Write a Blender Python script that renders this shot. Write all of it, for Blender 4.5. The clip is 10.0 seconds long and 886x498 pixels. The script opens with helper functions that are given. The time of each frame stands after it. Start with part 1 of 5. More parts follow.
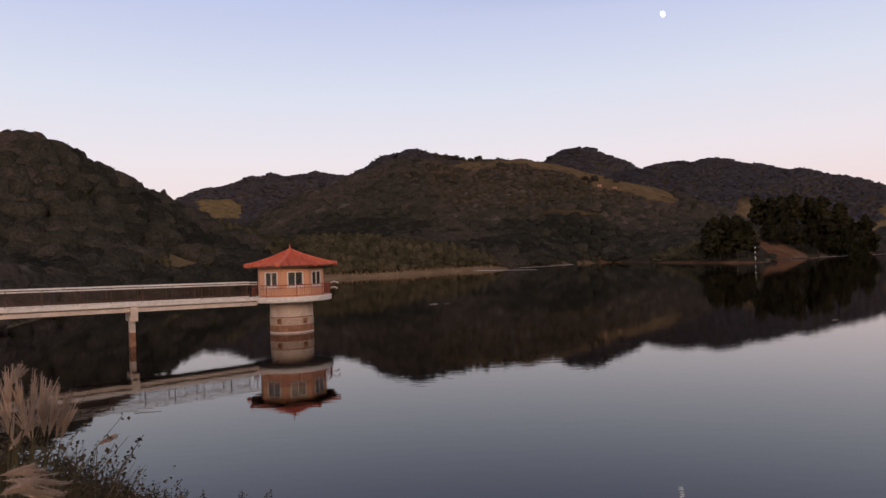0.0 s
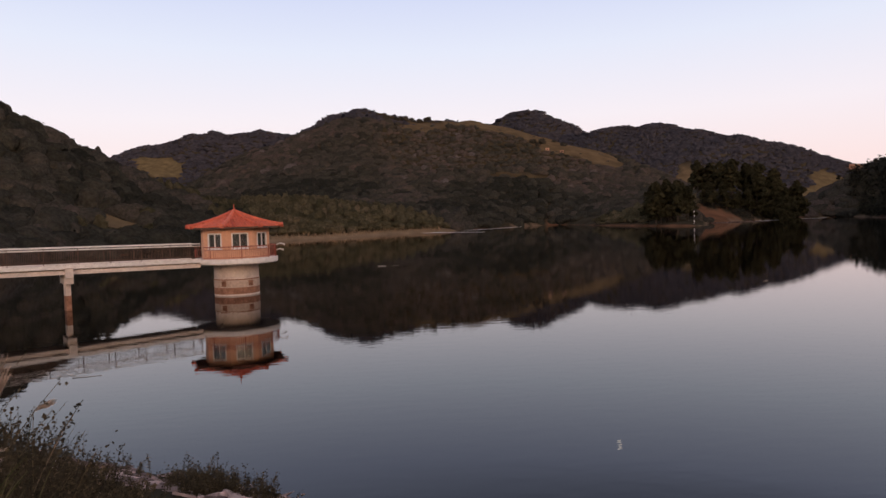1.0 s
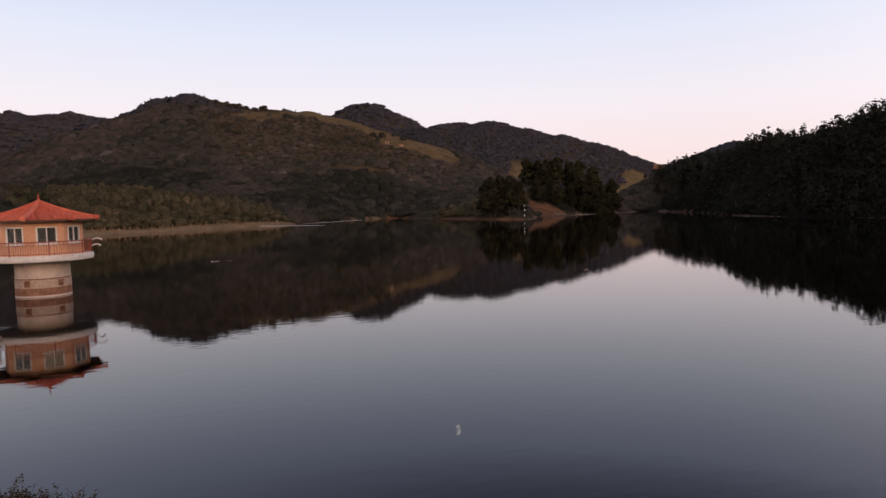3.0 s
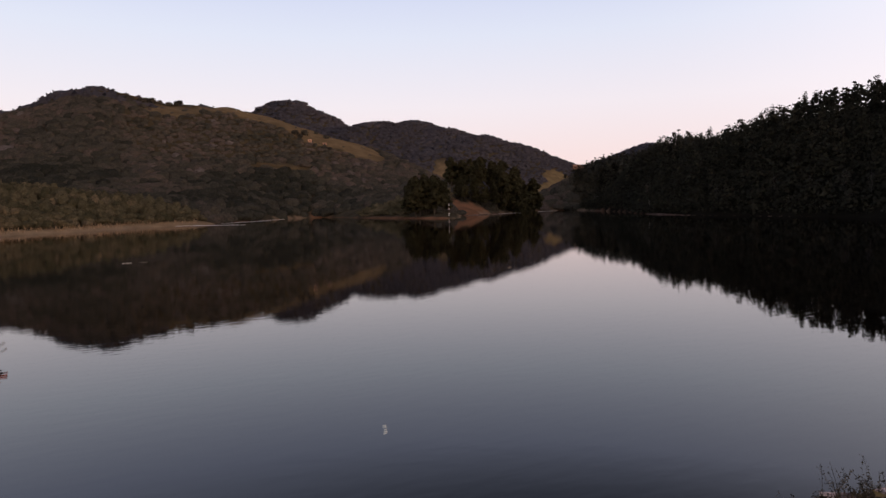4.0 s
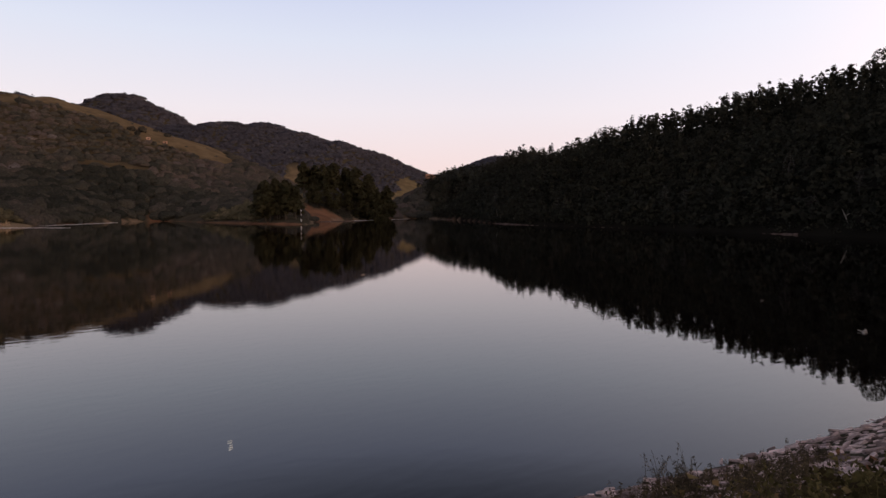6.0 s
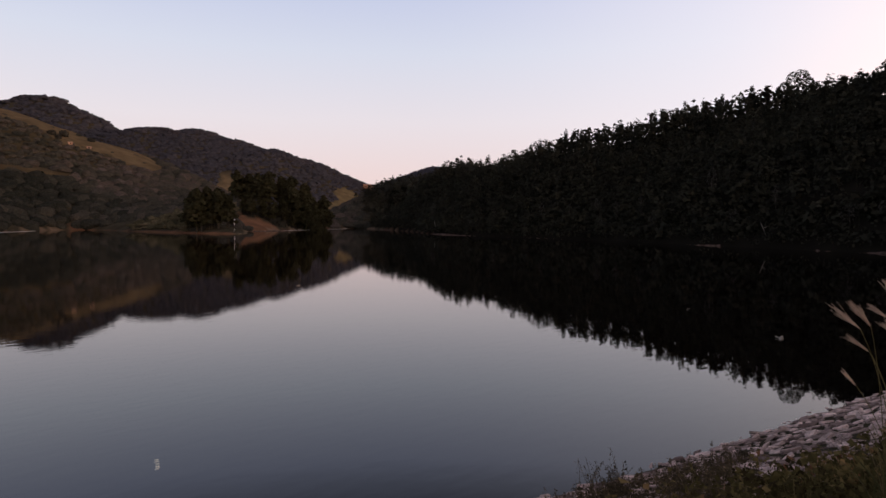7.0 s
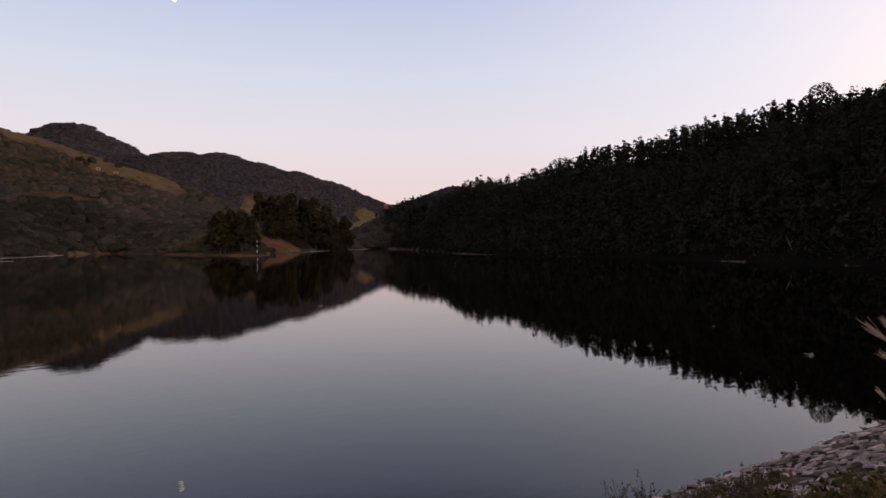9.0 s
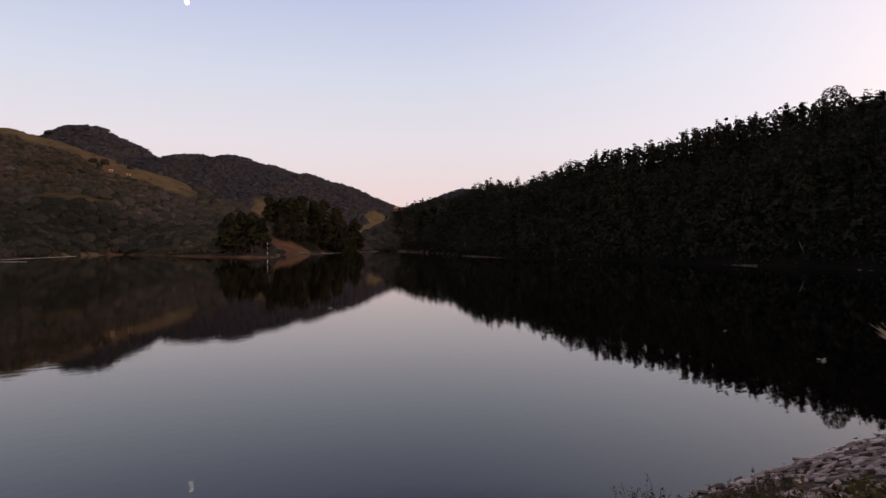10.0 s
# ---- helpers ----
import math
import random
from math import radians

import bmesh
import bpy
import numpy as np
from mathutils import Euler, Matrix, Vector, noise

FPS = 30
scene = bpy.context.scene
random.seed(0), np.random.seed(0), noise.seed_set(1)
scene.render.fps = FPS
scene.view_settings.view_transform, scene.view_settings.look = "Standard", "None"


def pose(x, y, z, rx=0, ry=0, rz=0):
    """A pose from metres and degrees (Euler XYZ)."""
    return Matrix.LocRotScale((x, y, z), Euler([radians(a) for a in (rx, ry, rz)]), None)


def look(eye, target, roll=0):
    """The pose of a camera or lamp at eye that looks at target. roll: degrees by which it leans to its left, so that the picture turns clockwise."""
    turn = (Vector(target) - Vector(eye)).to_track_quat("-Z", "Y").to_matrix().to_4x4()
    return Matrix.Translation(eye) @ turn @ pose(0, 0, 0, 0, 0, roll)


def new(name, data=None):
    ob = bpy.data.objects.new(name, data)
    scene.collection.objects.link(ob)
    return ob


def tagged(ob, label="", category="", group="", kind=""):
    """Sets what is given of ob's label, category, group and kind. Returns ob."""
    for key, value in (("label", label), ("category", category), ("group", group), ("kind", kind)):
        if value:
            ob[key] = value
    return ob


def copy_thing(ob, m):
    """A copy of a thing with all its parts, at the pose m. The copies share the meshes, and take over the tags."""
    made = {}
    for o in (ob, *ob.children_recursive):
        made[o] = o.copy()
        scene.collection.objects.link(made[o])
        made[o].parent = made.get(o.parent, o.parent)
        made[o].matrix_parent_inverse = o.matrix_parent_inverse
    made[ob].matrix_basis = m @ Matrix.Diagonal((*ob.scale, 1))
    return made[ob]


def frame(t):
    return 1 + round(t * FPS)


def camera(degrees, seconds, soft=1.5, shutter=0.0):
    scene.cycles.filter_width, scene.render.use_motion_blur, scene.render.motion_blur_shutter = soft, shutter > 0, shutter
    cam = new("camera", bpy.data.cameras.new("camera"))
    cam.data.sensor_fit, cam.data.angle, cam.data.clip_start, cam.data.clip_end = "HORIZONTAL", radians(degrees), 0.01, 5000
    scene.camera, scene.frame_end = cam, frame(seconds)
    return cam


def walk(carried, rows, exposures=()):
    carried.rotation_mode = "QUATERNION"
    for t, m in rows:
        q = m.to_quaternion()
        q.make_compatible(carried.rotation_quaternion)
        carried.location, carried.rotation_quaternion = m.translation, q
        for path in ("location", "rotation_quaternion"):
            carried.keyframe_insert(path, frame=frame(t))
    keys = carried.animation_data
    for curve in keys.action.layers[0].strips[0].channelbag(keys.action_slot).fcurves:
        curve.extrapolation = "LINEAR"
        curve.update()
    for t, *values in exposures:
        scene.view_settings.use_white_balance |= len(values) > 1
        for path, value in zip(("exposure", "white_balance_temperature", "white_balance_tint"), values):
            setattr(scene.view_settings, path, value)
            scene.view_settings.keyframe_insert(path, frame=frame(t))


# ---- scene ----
cam = camera(69.4, 10.0)
PATH = [
    (0, pose(0, 0, 5.35, 90.89, 1.94, -0.00)),
    (0.1, pose(0, 0, 5.35, 90.04, 1.97, -0.37)),
    (0.2, pose(0, 0, 5.35, 89.09, 1.88, -0.82)),
    (0.5, pose(0, 0, 5.35, 88.52, 1.88, -1.71)),
    (1, pose(0, 0, 5.35, 87.35, 1.64, -4.61)),
    (1.5, pose(0, 0, 5.35, 86.66, 1.62, -7.87)),
    (2, pose(0, 0, 5.35, 86.58, 1.69, -10.58)),
    (2.5, pose(0, 0, 5.35, 86.51, 1.57, -14.63)),
    (3.8, pose(0, 0, 5.35, 86.15, 1.34, -24.30)),
    (4, pose(0, 0, 5.35, 86.12, 1.40, -25.49)),
    (4.5, pose(0, 0, 5.35, 86.11, 1.26, -29.45)),
    (5, pose(0, 0, 5.35, 86.12, 1.21, -32.69)),
    (5.5, pose(0, 0, 5.35, 86.25, 0.90, -35.52)),
    (5.7, pose(0, 0, 5.35, 86.33, 0.64, -36.68)),
    (6.8, pose(0, 0, 5.35, 87.40, -0.42, -43.14)),
    (7, pose(0, 0, 5.35, 87.52, -0.22, -44.06)),
    (7.5, pose(0, 0, 5.35, 88.66, -0.05, -45.51)),
    (8, pose(0, 0, 5.35, 88.78, 0.47, -44.59)),
    (8.5, pose(0, 0, 5.35, 88.77, 0.69, -43.47)),
    (9, pose(0, 0, 5.35, 89.25, 0.54, -42.22)),
    (9.5, pose(0, 0, 5.35, 89.60, 0.15, -42.16)),
    (10, pose(0, 0, 5.35, 89.49, 0.30, -41.36)),
]
walk(cam, PATH, [(0.0, -0.05), (1.0, 0.1), (2.5, 0.1), (4.0, 0.05), (5.5, 0.05), (7.0, -0.1), (8.5, -0.12), (10.0, -0.12)])

# ---- sky and light ----
SUN_AZ, SUN_EL = 160.0, 2.5      # degrees clockwise from +y, degrees up
world = bpy.data.worlds.new("dusk_sky")
scene.world = world
world.use_nodes = True
wn, wl = world.node_tree.nodes, world.node_tree.links
wn.clear()


def wnode(kind, **values):
    n = wn.new(kind)
    for k, v in values.items():
        n.inputs[int(k[1:])].default_value = v
    return n


w_out = wn.new("ShaderNodeOutputWorld")
w_bg = wn.new("ShaderNodeBackground")
w_bg.inputs[1].default_value = 1.0
w_sky = wn.new("ShaderNodeTexSky")
w_sky.sky_type = "NISHITA"
w_sky.sun_disc = False
w_sky.sun_elevation, w_sky.sun_rotation = radians(SUN_EL), radians(SUN_AZ)
w_geo = wn.new("ShaderNodeTexCoord")
w_sep = wn.new("ShaderNodeSeparateXYZ")
wl.new(w_geo.outputs["Generated"], w_sep.inputs[0])
w_ramp = wn.new("ShaderNodeValToRGB")     # the sky from the horizon to the zenith
stops = [(0.0, (0.877, 0.66, 0.643)), (0.07, (0.880, 0.71, 0.722)), (0.15, (0.845, 0.77, 0.827)), (0.25, (0.714, 0.74, 0.868)), (0.36, (0.551, 0.60, 0.829)), (0.6, (0.296, 0.36, 0.556)), (1.0, (0.214, 0.24, 0.400))]
el = w_ramp.color_ramp.elements
for i, (p, c) in enumerate(stops):
    e = el[i] if i < 2 else el.new(p)
    e.position, e.color = p, (*c, 1)
wl.new(w_sep.outputs[2], w_ramp.inputs[0])
w_dot = wn.new("ShaderNodeVectorMath")
w_dot.operation = "DOT_PRODUCT"
w_dot.inputs[1].default_value = (math.sin(radians(SUN_AZ)), math.cos(radians(SUN_AZ)), 0.05)
wl.new(w_geo.outputs["Generated"], w_dot.inputs[0])
w_glow = wn.new("ShaderNodeMapRange")     # afterglow towards the place where the sun went down
w_glow.interpolation_type = "SMOOTHSTEP"
w_glow.inputs[1].default_value, w_glow.inputs[2].default_value = -0.08, 1.0
wl.new(w_dot.outputs["Value"], w_glow.inputs[0])
w_mix = wn.new("ShaderNodeMix")
w_mix.data_type = "RGBA"
w_mix.inputs[7].default_value = (3.2, 1.75, 0.95, 1)
w_low = wn.new("ShaderNodeMapRange")
w_low.inputs[1].default_value, w_low.inputs[2].default_value, w_low.inputs[3].default_value, w_low.inputs[4].default_value = 0.05, 0.45, 1.0, 0.0
wl.new(w_sep.outputs[2], w_low.inputs[0])
w_both = wn.new("ShaderNodeMath")
w_both.operation = "MULTIPLY"
wl.new(w_glow.outputs[0], w_both.inputs[0]), wl.new(w_low.outputs[0], w_both.inputs[1])
wl.new(w_both.outputs[0], w_mix.inputs[0])
w_pale = wn.new("ShaderNodeMapRange")     # the paler half of the sky
w_pale.interpolation_type = "SMOOTHSTEP"
w_pale.inputs[1].default_value, w_pale.inputs[2].default_value, w_pale.inputs[4].default_value = -0.5, 0.4, 0.8
wl.new(w_dot.outputs["Value"], w_pale.inputs[0])
w_white = wn.new("ShaderNodeMix")
w_white.data_type = "RGBA"
w_white.inputs[7].default_value = (1.12, 1.02, 1.08, 1)
wl.new(w_pale.outputs[0], w_white.inputs[0]), wl.new(w_ramp.outputs[0], w_white.inputs[6])
wl.new(w_white.outputs[2], w_mix.inputs[6])
w_add = wn.new("ShaderNodeMix")
w_add.data_type, w_add.blend_type = "RGBA", "ADD"
w_add.inputs[0].default_value = 0.02
wl.new(w_mix.outputs[2], w_add.inputs[6])
wl.new(w_sky.outputs[0], w_add.inputs[7])
w_cos2 = wn.new("ShaderNodeMath")       # the upper sky is darkest a quarter turn away from the sun
w_cos2.operation = "MULTIPLY"
wl.new(w_dot.outputs["Value"], w_cos2.inputs[0]), wl.new(w_dot.outputs["Value"], w_cos2.inputs[1])
w_cos4 = wn.new("ShaderNodeMath")
w_cos4.operation = "MULTIPLY"
wl.new(w_cos2.outputs[0], w_cos4.inputs[0]), wl.new(w_cos2.outputs[0], w_cos4.inputs[1])
w_dim = wn.new("ShaderNodeMapRange")
w_dim.inputs[1].default_value, w_dim.inputs[2].default_value, w_dim.inputs[3].default_value, w_dim.inputs[4].default_value = 0.0, 1.0, 0.22, 1.5
wl.new(w_cos4.outputs[0], w_dim.inputs[0])
w_high = wn.new("ShaderNodeMapRange")
w_high.inputs[1].default_value, w_high.inputs[2].default_value = 0.352, 0.46
wl.new(w_sep.outputs[2], w_high.inputs[0])
w_fac = wn.new("ShaderNodeMix")
w_fac.inputs[2].default_value = 1.0
wl.new(w_high.outputs[0], w_fac.inputs[0]), wl.new(w_dim.outputs[0], w_fac.inputs[3])
w_scale = wn.new("ShaderNodeVectorMath")
w_scale.operation = "SCALE"
wl.new(w_add.outputs[2], w_scale.inputs[0]), wl.new(w_fac.outputs[0], w_scale.inputs[3])
wl.new(w_scale.outputs[0], w_bg.inputs[0])
wl.new(w_bg.outputs[0], w_out.inputs[0])

sun = new("sun", bpy.data.lights.new("sun", "SUN"))
sun.data.energy, sun.data.angle, sun.data.color = 0.45, radians(40), (1.0, 0.66, 0.42)
sun.matrix_world = look((0, 0, 0), (-math.sin(radians(SUN_AZ)) * math.cos(radians(SUN_EL + 4)), -math.cos(radians(SUN_AZ)) * math.cos(radians(SUN_EL + 4)), -math.sin(radians(SUN_EL + 4))))


# ---- materials ----
def material(name, ramp, rough=0.9, scale=4.0, detail=5.0, bump=0.0, bump_scale=None, source="noise", attribute=None, spec=0.3, mix2=None, metal=0.0, leaf=0.0, relief=None):
    """A procedural surface: ramp is a list of (position, colour) laid over noise, a mesh attribute, or chance per piece; mix2 (scale, dark, light) varies it at a second size."""
    m = bpy.data.materials.new(name)
    m.use_nodes = True
    n, l = m.node_tree.nodes, m.node_tree.links
    b = n["Principled BSDF"]
    b.inputs["Roughness"].default_value, b.inputs["Metallic"].default_value, b.inputs["Specular IOR Level"].default_value = rough, metal, spec
    tc = n.new("ShaderNodeTexCoord")
    nz = n.new("ShaderNodeTexNoise")
    nz.inputs["Scale"].default_value, nz.inputs["Detail"].default_value = scale, detail
    l.new(tc.outputs["Object"], nz.inputs["Vector"])
    cr = n.new("ShaderNodeValToRGB")
    for i, (p, c) in enumerate(ramp):
        e = cr.color_ramp.elements[i] if i < 2 else cr.color_ramp.elements.new(p)
        e.position, e.color = p, (*c, 1)
    if source == "noise":
        l.new(nz.outputs[0], cr.inputs[0])
    elif source == "attribute":
        at = n.new("ShaderNodeAttribute")
        at.attribute_name = attribute
        l.new(at.outputs["Fac"], cr.inputs[0])
    elif source == "colour":
        at = n.new("ShaderNodeAttribute")
        at.attribute_name = attribute
    elif source == "object":
        oi = n.new("ShaderNodeObjectInfo")
        l.new(oi.outputs["Random"], cr.inputs[0])
    elif source == "island":
        ge = n.new("ShaderNodeNewGeometry")
        l.new(ge.outputs["Random Per Island"], cr.inputs[0])
    col = at.outputs["Color"] if source == "colour" else cr.outputs[0]
    if mix2 or source != "noise":
        sc2, dark, light = mix2 or (scale, 0.7, 1.3)
        n2 = n.new("ShaderNodeTexNoise")
        n2.inputs["Scale"].default_value, n2.inputs["Detail"].default_value = sc2, 4
        l.new(tc.outputs["Object"], n2.inputs["Vector"])
        mr = n.new("ShaderNodeMapRange")
        mr.inputs[1].default_value, mr.inputs[2].default_value, mr.inputs[3].default_value, mr.inputs[4].default_value = 0.3, 0.7, dark, light
        l.new(n2.outputs[0], mr.inputs[0])
        mx = n.new("ShaderNodeVectorMath")
        mx.operation = "SCALE"
        l.new(col, mx.inputs[0])
        l.new(mr.outputs[0], mx.inputs[3])
        col = mx.outputs[0]
    l.new(col, b.inputs["Base Color"])
    if leaf:        # thin leaves let part of the light through
        df, tr, mx2 = n.new("ShaderNodeBsdfDiffuse"), n.new("ShaderNodeBsdfTranslucent"), n.new("ShaderNodeMixShader")
        mx2.inputs[0].default_value = leaf
        l.new(col, df.inputs[0]), l.new(col, tr.inputs[0])
        if relief:
            rn, rb = n.new("ShaderNodeTexNoise"), n.new("ShaderNodeBump")
            rn.inputs["Scale"].default_value, rn.inputs["Detail"].default_value = relief[0], 3
            rb.inputs["Strength"].default_value, rb.inputs["Distance"].default_value = 1.0, relief[1]
            l.new(tc.outputs["Object"], rn.inputs["Vector"]), l.new(rn.outputs[0], rb.inputs["Height"])
            l.new(rb.outputs[0], df.inputs["Normal"]), l.new(rb.outputs[0], tr.inputs["Normal"])
        l.new(df.outputs[0], mx2.inputs[1]), l.new(tr.outputs[0], mx2.inputs[2])
        l.new(mx2.outputs[0], n["Material Output"].inputs["Surface"])
    if bump:
        bn = n.new("ShaderNodeTexNoise")
        bn.inputs["Scale"].default_value, bn.inputs["Detail"].default_value = bump_scale or scale, 6
        l.new(tc.outputs["Object"], bn.inputs["Vector"])
        bp = n.new("ShaderNodeBump")
        bp.inputs["Strength"].default_value = min(1.0, bump)
        bp.inputs["Distance"].default_value = 0.05
        l.new(bn.outputs[0], bp.inputs["Height"])
        l.new(bp.outputs[0], b.inputs["Normal"])
    return m


M_broadleaf = material("broadleaf_foliage", [(0.0, (0.0356, 0.0373, 0.0321)), (0.3, (0.0640, 0.0628, 0.0519)), (0.55, (0.0924, 0.0825, 0.0716)), (0.8, (0.1207, 0.0980, 0.0865)), (1.0, (0.1563, 0.1393, 0.1385))], 0.9, 0.35, source="attribute", attribute="tone", mix2=(1.1, 0.72, 1.28), leaf=0.3, relief=(1.2, 0.7))
# Distant foliage: the blue-grey of haze is mixed into the leaf colours.
M_hazewood = material("hazy_distant_foliage", [(0.0, (0.0542, 0.0543, 0.0676)), (0.5, (0.0775, 0.0756, 0.0936)), (1.0, (0.1046, 0.0989, 0.1194))], 0.95, 0.2, source="attribute", attribute="tone", mix2=(0.25, 0.8, 1.2), leaf=0.25, relief=(0.5, 1.4))
M_pine = material("pine_foliage", [(0.0, (0.0404, 0.0404, 0.0316)), (0.5, (0.0674, 0.0634, 0.0452)), (0.85, (0.1175, 0.0994, 0.0722)), (1.0, (0.1808, 0.1538, 0.1175))], 0.95, 0.5, source="attribute", attribute="tone", mix2=(0.6, 0.7, 1.3), spec=0.1, leaf=0.45)
M_clump = material("lakeside_pine_foliage", [(0.0, (0.0409, 0.0409, 0.0227)), (0.5, (0.0725, 0.0658, 0.0363)), (1.0, (0.1247, 0.1021, 0.0590))], 0.95, 0.5, source="attribute", attribute="tone", mix2=(0.5, 0.7, 1.3), spec=0.1, leaf=0.45)
M_shrub = material("willow_shrub_foliage", [(0.0, (0.0867, 0.0815, 0.0495)), (0.5, (0.1561, 0.1347, 0.0828)), (1.0, (0.2253, 0.1774, 0.1158))], 0.9, 0.5, source="attribute", attribute="tone", mix2=(1.2, 0.72, 1.28), leaf=0.4, relief=(1.6, 0.5))
M_bark = material("bark", [(0.3, (0.05, 0.038, 0.028)), (0.7, (0.11, 0.09, 0.07))], 0.95, 6.0, bump=0.5)
M_palebark = material("bleached_bark", [(0.3, (0.22, 0.19, 0.16)), (0.7, (0.38, 0.34, 0.30))], 0.9, 5.0, bump=0.4)
# First entry and 0.75 hold floor and rim colours darkened for the eastern shade.
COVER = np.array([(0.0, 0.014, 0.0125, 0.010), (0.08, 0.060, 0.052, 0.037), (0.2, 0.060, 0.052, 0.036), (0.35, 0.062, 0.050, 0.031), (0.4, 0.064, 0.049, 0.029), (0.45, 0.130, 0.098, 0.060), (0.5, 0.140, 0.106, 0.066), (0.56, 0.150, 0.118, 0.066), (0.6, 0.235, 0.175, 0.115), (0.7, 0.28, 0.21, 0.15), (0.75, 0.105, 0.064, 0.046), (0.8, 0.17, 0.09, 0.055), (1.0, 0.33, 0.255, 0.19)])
M_ground = material("ground_cover", [(0.0, (0, 0, 0)), (1.0, (1, 1, 1))], 0.95, 0.25, source="colour", attribute="cover", mix2=(0.12, 0.75, 1.25), bump=0.4, bump_scale=3.0, spec=0.0)

# water: dark body, mirror-calm surface with faint ripples
M_water = bpy.data.materials.new("lake_water")
M_water.use_nodes = True
_n, _l = M_water.node_tree.nodes, M_water.node_tree.links
_b = _n["Principled BSDF"]
_b.inputs["Base Color"].default_value = (0.0016, 0.0007, 0.0006, 1)
_b.inputs["Roughness"].default_value, _b.inputs["IOR"].default_value = 0.02, 1.33
_tc, _mp = _n.new("ShaderNodeTexCoord"), _n.new("ShaderNodeMapping")
_mp.inputs["Scale"].default_value = (0.9, 2.2, 1.0)
_nz = _n.new("ShaderNodeTexNoise")
_nz.inputs["Scale"].default_value, _nz.inputs["Detail"].default_value = 1.1, 2.5
_bp = _n.new("ShaderNodeBump")
_bp.inputs["Strength"].default_value, _bp.inputs["Distance"].default_value = 0.10, 0.02
_l.new(_tc.outputs["Object"], _mp.inputs[0]), _l.new(_mp.outputs[0], _nz.inputs["Vector"])
_l.new(_nz.outputs[0], _bp.inputs["Height"]), _l.new(_bp.outputs[0], _b.inputs["Normal"])

M_concrete = material("weathered_concrete", [(0.25, (0.34, 0.30, 0.27)), (0.6, (0.52, 0.47, 0.43)), (0.9, (0.62, 0.57, 0.53))], 0.85, 1.6, bump=0.25, bump_scale=9, mix2=(7.0, 0.85, 1.1))
M_cream = material("cream_painted_concrete", [(0.25, (0.6435, 0.5499, 0.4914)), (0.7, (0.8424, 0.7488, 0.6786))], 0.8, 1.2, bump=0.15, bump_scale=12, mix2=(6.0, 0.88, 1.08))
M_stain = material("brown_water_stain", [(0.3, (0.2268, 0.1090, 0.0668)), (0.7, (0.4253, 0.2308, 0.1580))], 0.9, 2.2, bump=0.3, mix2=(8.0, 0.8, 1.2))
M_tan = material("tan_weathered_concrete", [(0.3, (0.4752, 0.2755, 0.1848)), (0.7, (0.6480, 0.4180, 0.3080))], 0.9, 1.4, bump=0.2, mix2=(6.0, 0.85, 1.1))
M_tide = material("pale_tan_concrete", [(0.3, (0.52, 0.39, 0.31)), (0.7, (0.66, 0.53, 0.44))], 0.9, 1.4, bump=0.2, mix2=(5.0, 0.82, 1.12))
M_wall = material("orange_stucco", [(0.3, (0.7200, 0.4033, 0.2574)), (0.7, (0.8300, 0.4905, 0.3276))], 0.85, 1.5, bump=0.2, bump_scale=30, mix2=(9.0, 0.9, 1.08))
M_tile = material("red_roof_tile", [(0.0, (0.54, 0.11, 0.065)), (0.5, (0.64, 0.15, 0.085)), (1.0, (0.72, 0.20, 0.12))], 0.6, 3.0, source="object", mix2=(4.0, 0.8, 1.15), bump=0.15, bump_scale=20)
M_redrail = material("red_brown_paint", [(0.3, (0.30, 0.075, 0.05)), (0.7, (0.42, 0.13, 0.09))], 0.6, 6.0)
M_white = material("white_paint", [(0.3, (0.7560, 0.7236, 0.7020)), (0.7, (0.9288, 0.9072, 0.8856))], 0.6, 3.0, mix2=(11.0, 0.9, 1.05))
M_steel = material("dull_steel", [(0.3, (0.36, 0.33, 0.31)), (0.7, (0.55, 0.51, 0.49))], 0.45, 5.0, metal=0.4)
M_mesh = material("rusty_brown_panel", [(0.3, (0.10, 0.06, 0.045)), (0.7, (0.17, 0.11, 0.085))], 0.8, 2.0, mix2=(0.8, 0.75, 1.2))
# Near-black colour that carries the darkness of unlit rooms; hut doors share it.
M_dark = material("dark_interior", [(0.3, (0.012, 0.012, 0.013)), (0.7, (0.02, 0.02, 0.022))], 0.7, 3.0)
M_glass = bpy.data.materials.new("window_glass")
M_glass.use_nodes = True
_b = M_glass.node_tree.nodes["Principled BSDF"]
_b.inputs["Base Color"].default_value, _b.inputs["Roughness"].default_value, _b.inputs["IOR"].default_value = (0.55, 0.58, 0.58, 1), 0.05, 1.45
_b.inputs["Transmission Weight"].default_value = 0.9
M_curtain = material("grey_green_curtain", [(0.3, (0.13, 0.15, 0.14)), (0.7, (0.22, 0.24, 0.22))], 0.9, 4.0)
M_stone = material("riprap_stone", [(0.0, (0.2042, 0.1420, 0.1315)), (0.5, (0.5106, 0.3747, 0.3427)), (1.0, (0.9396, 0.7100, 0.6575))], 0.95, 3.0, source="object", spec=0.08, mix2=(5.0, 0.55, 1.2), bump=0.8, bump_scale=9)
M_stone2 = material("riprap_stone_joined", [(0.0, (0.2042, 0.1420, 0.1315)), (0.5, (0.5106, 0.3747, 0.3427)), (1.0, (0.9396, 0.7100, 0.6575))], 0.95, 3.0, source="island", spec=0.08, mix2=(5.0, 0.55, 1.2), bump=0.8, bump_scale=9)
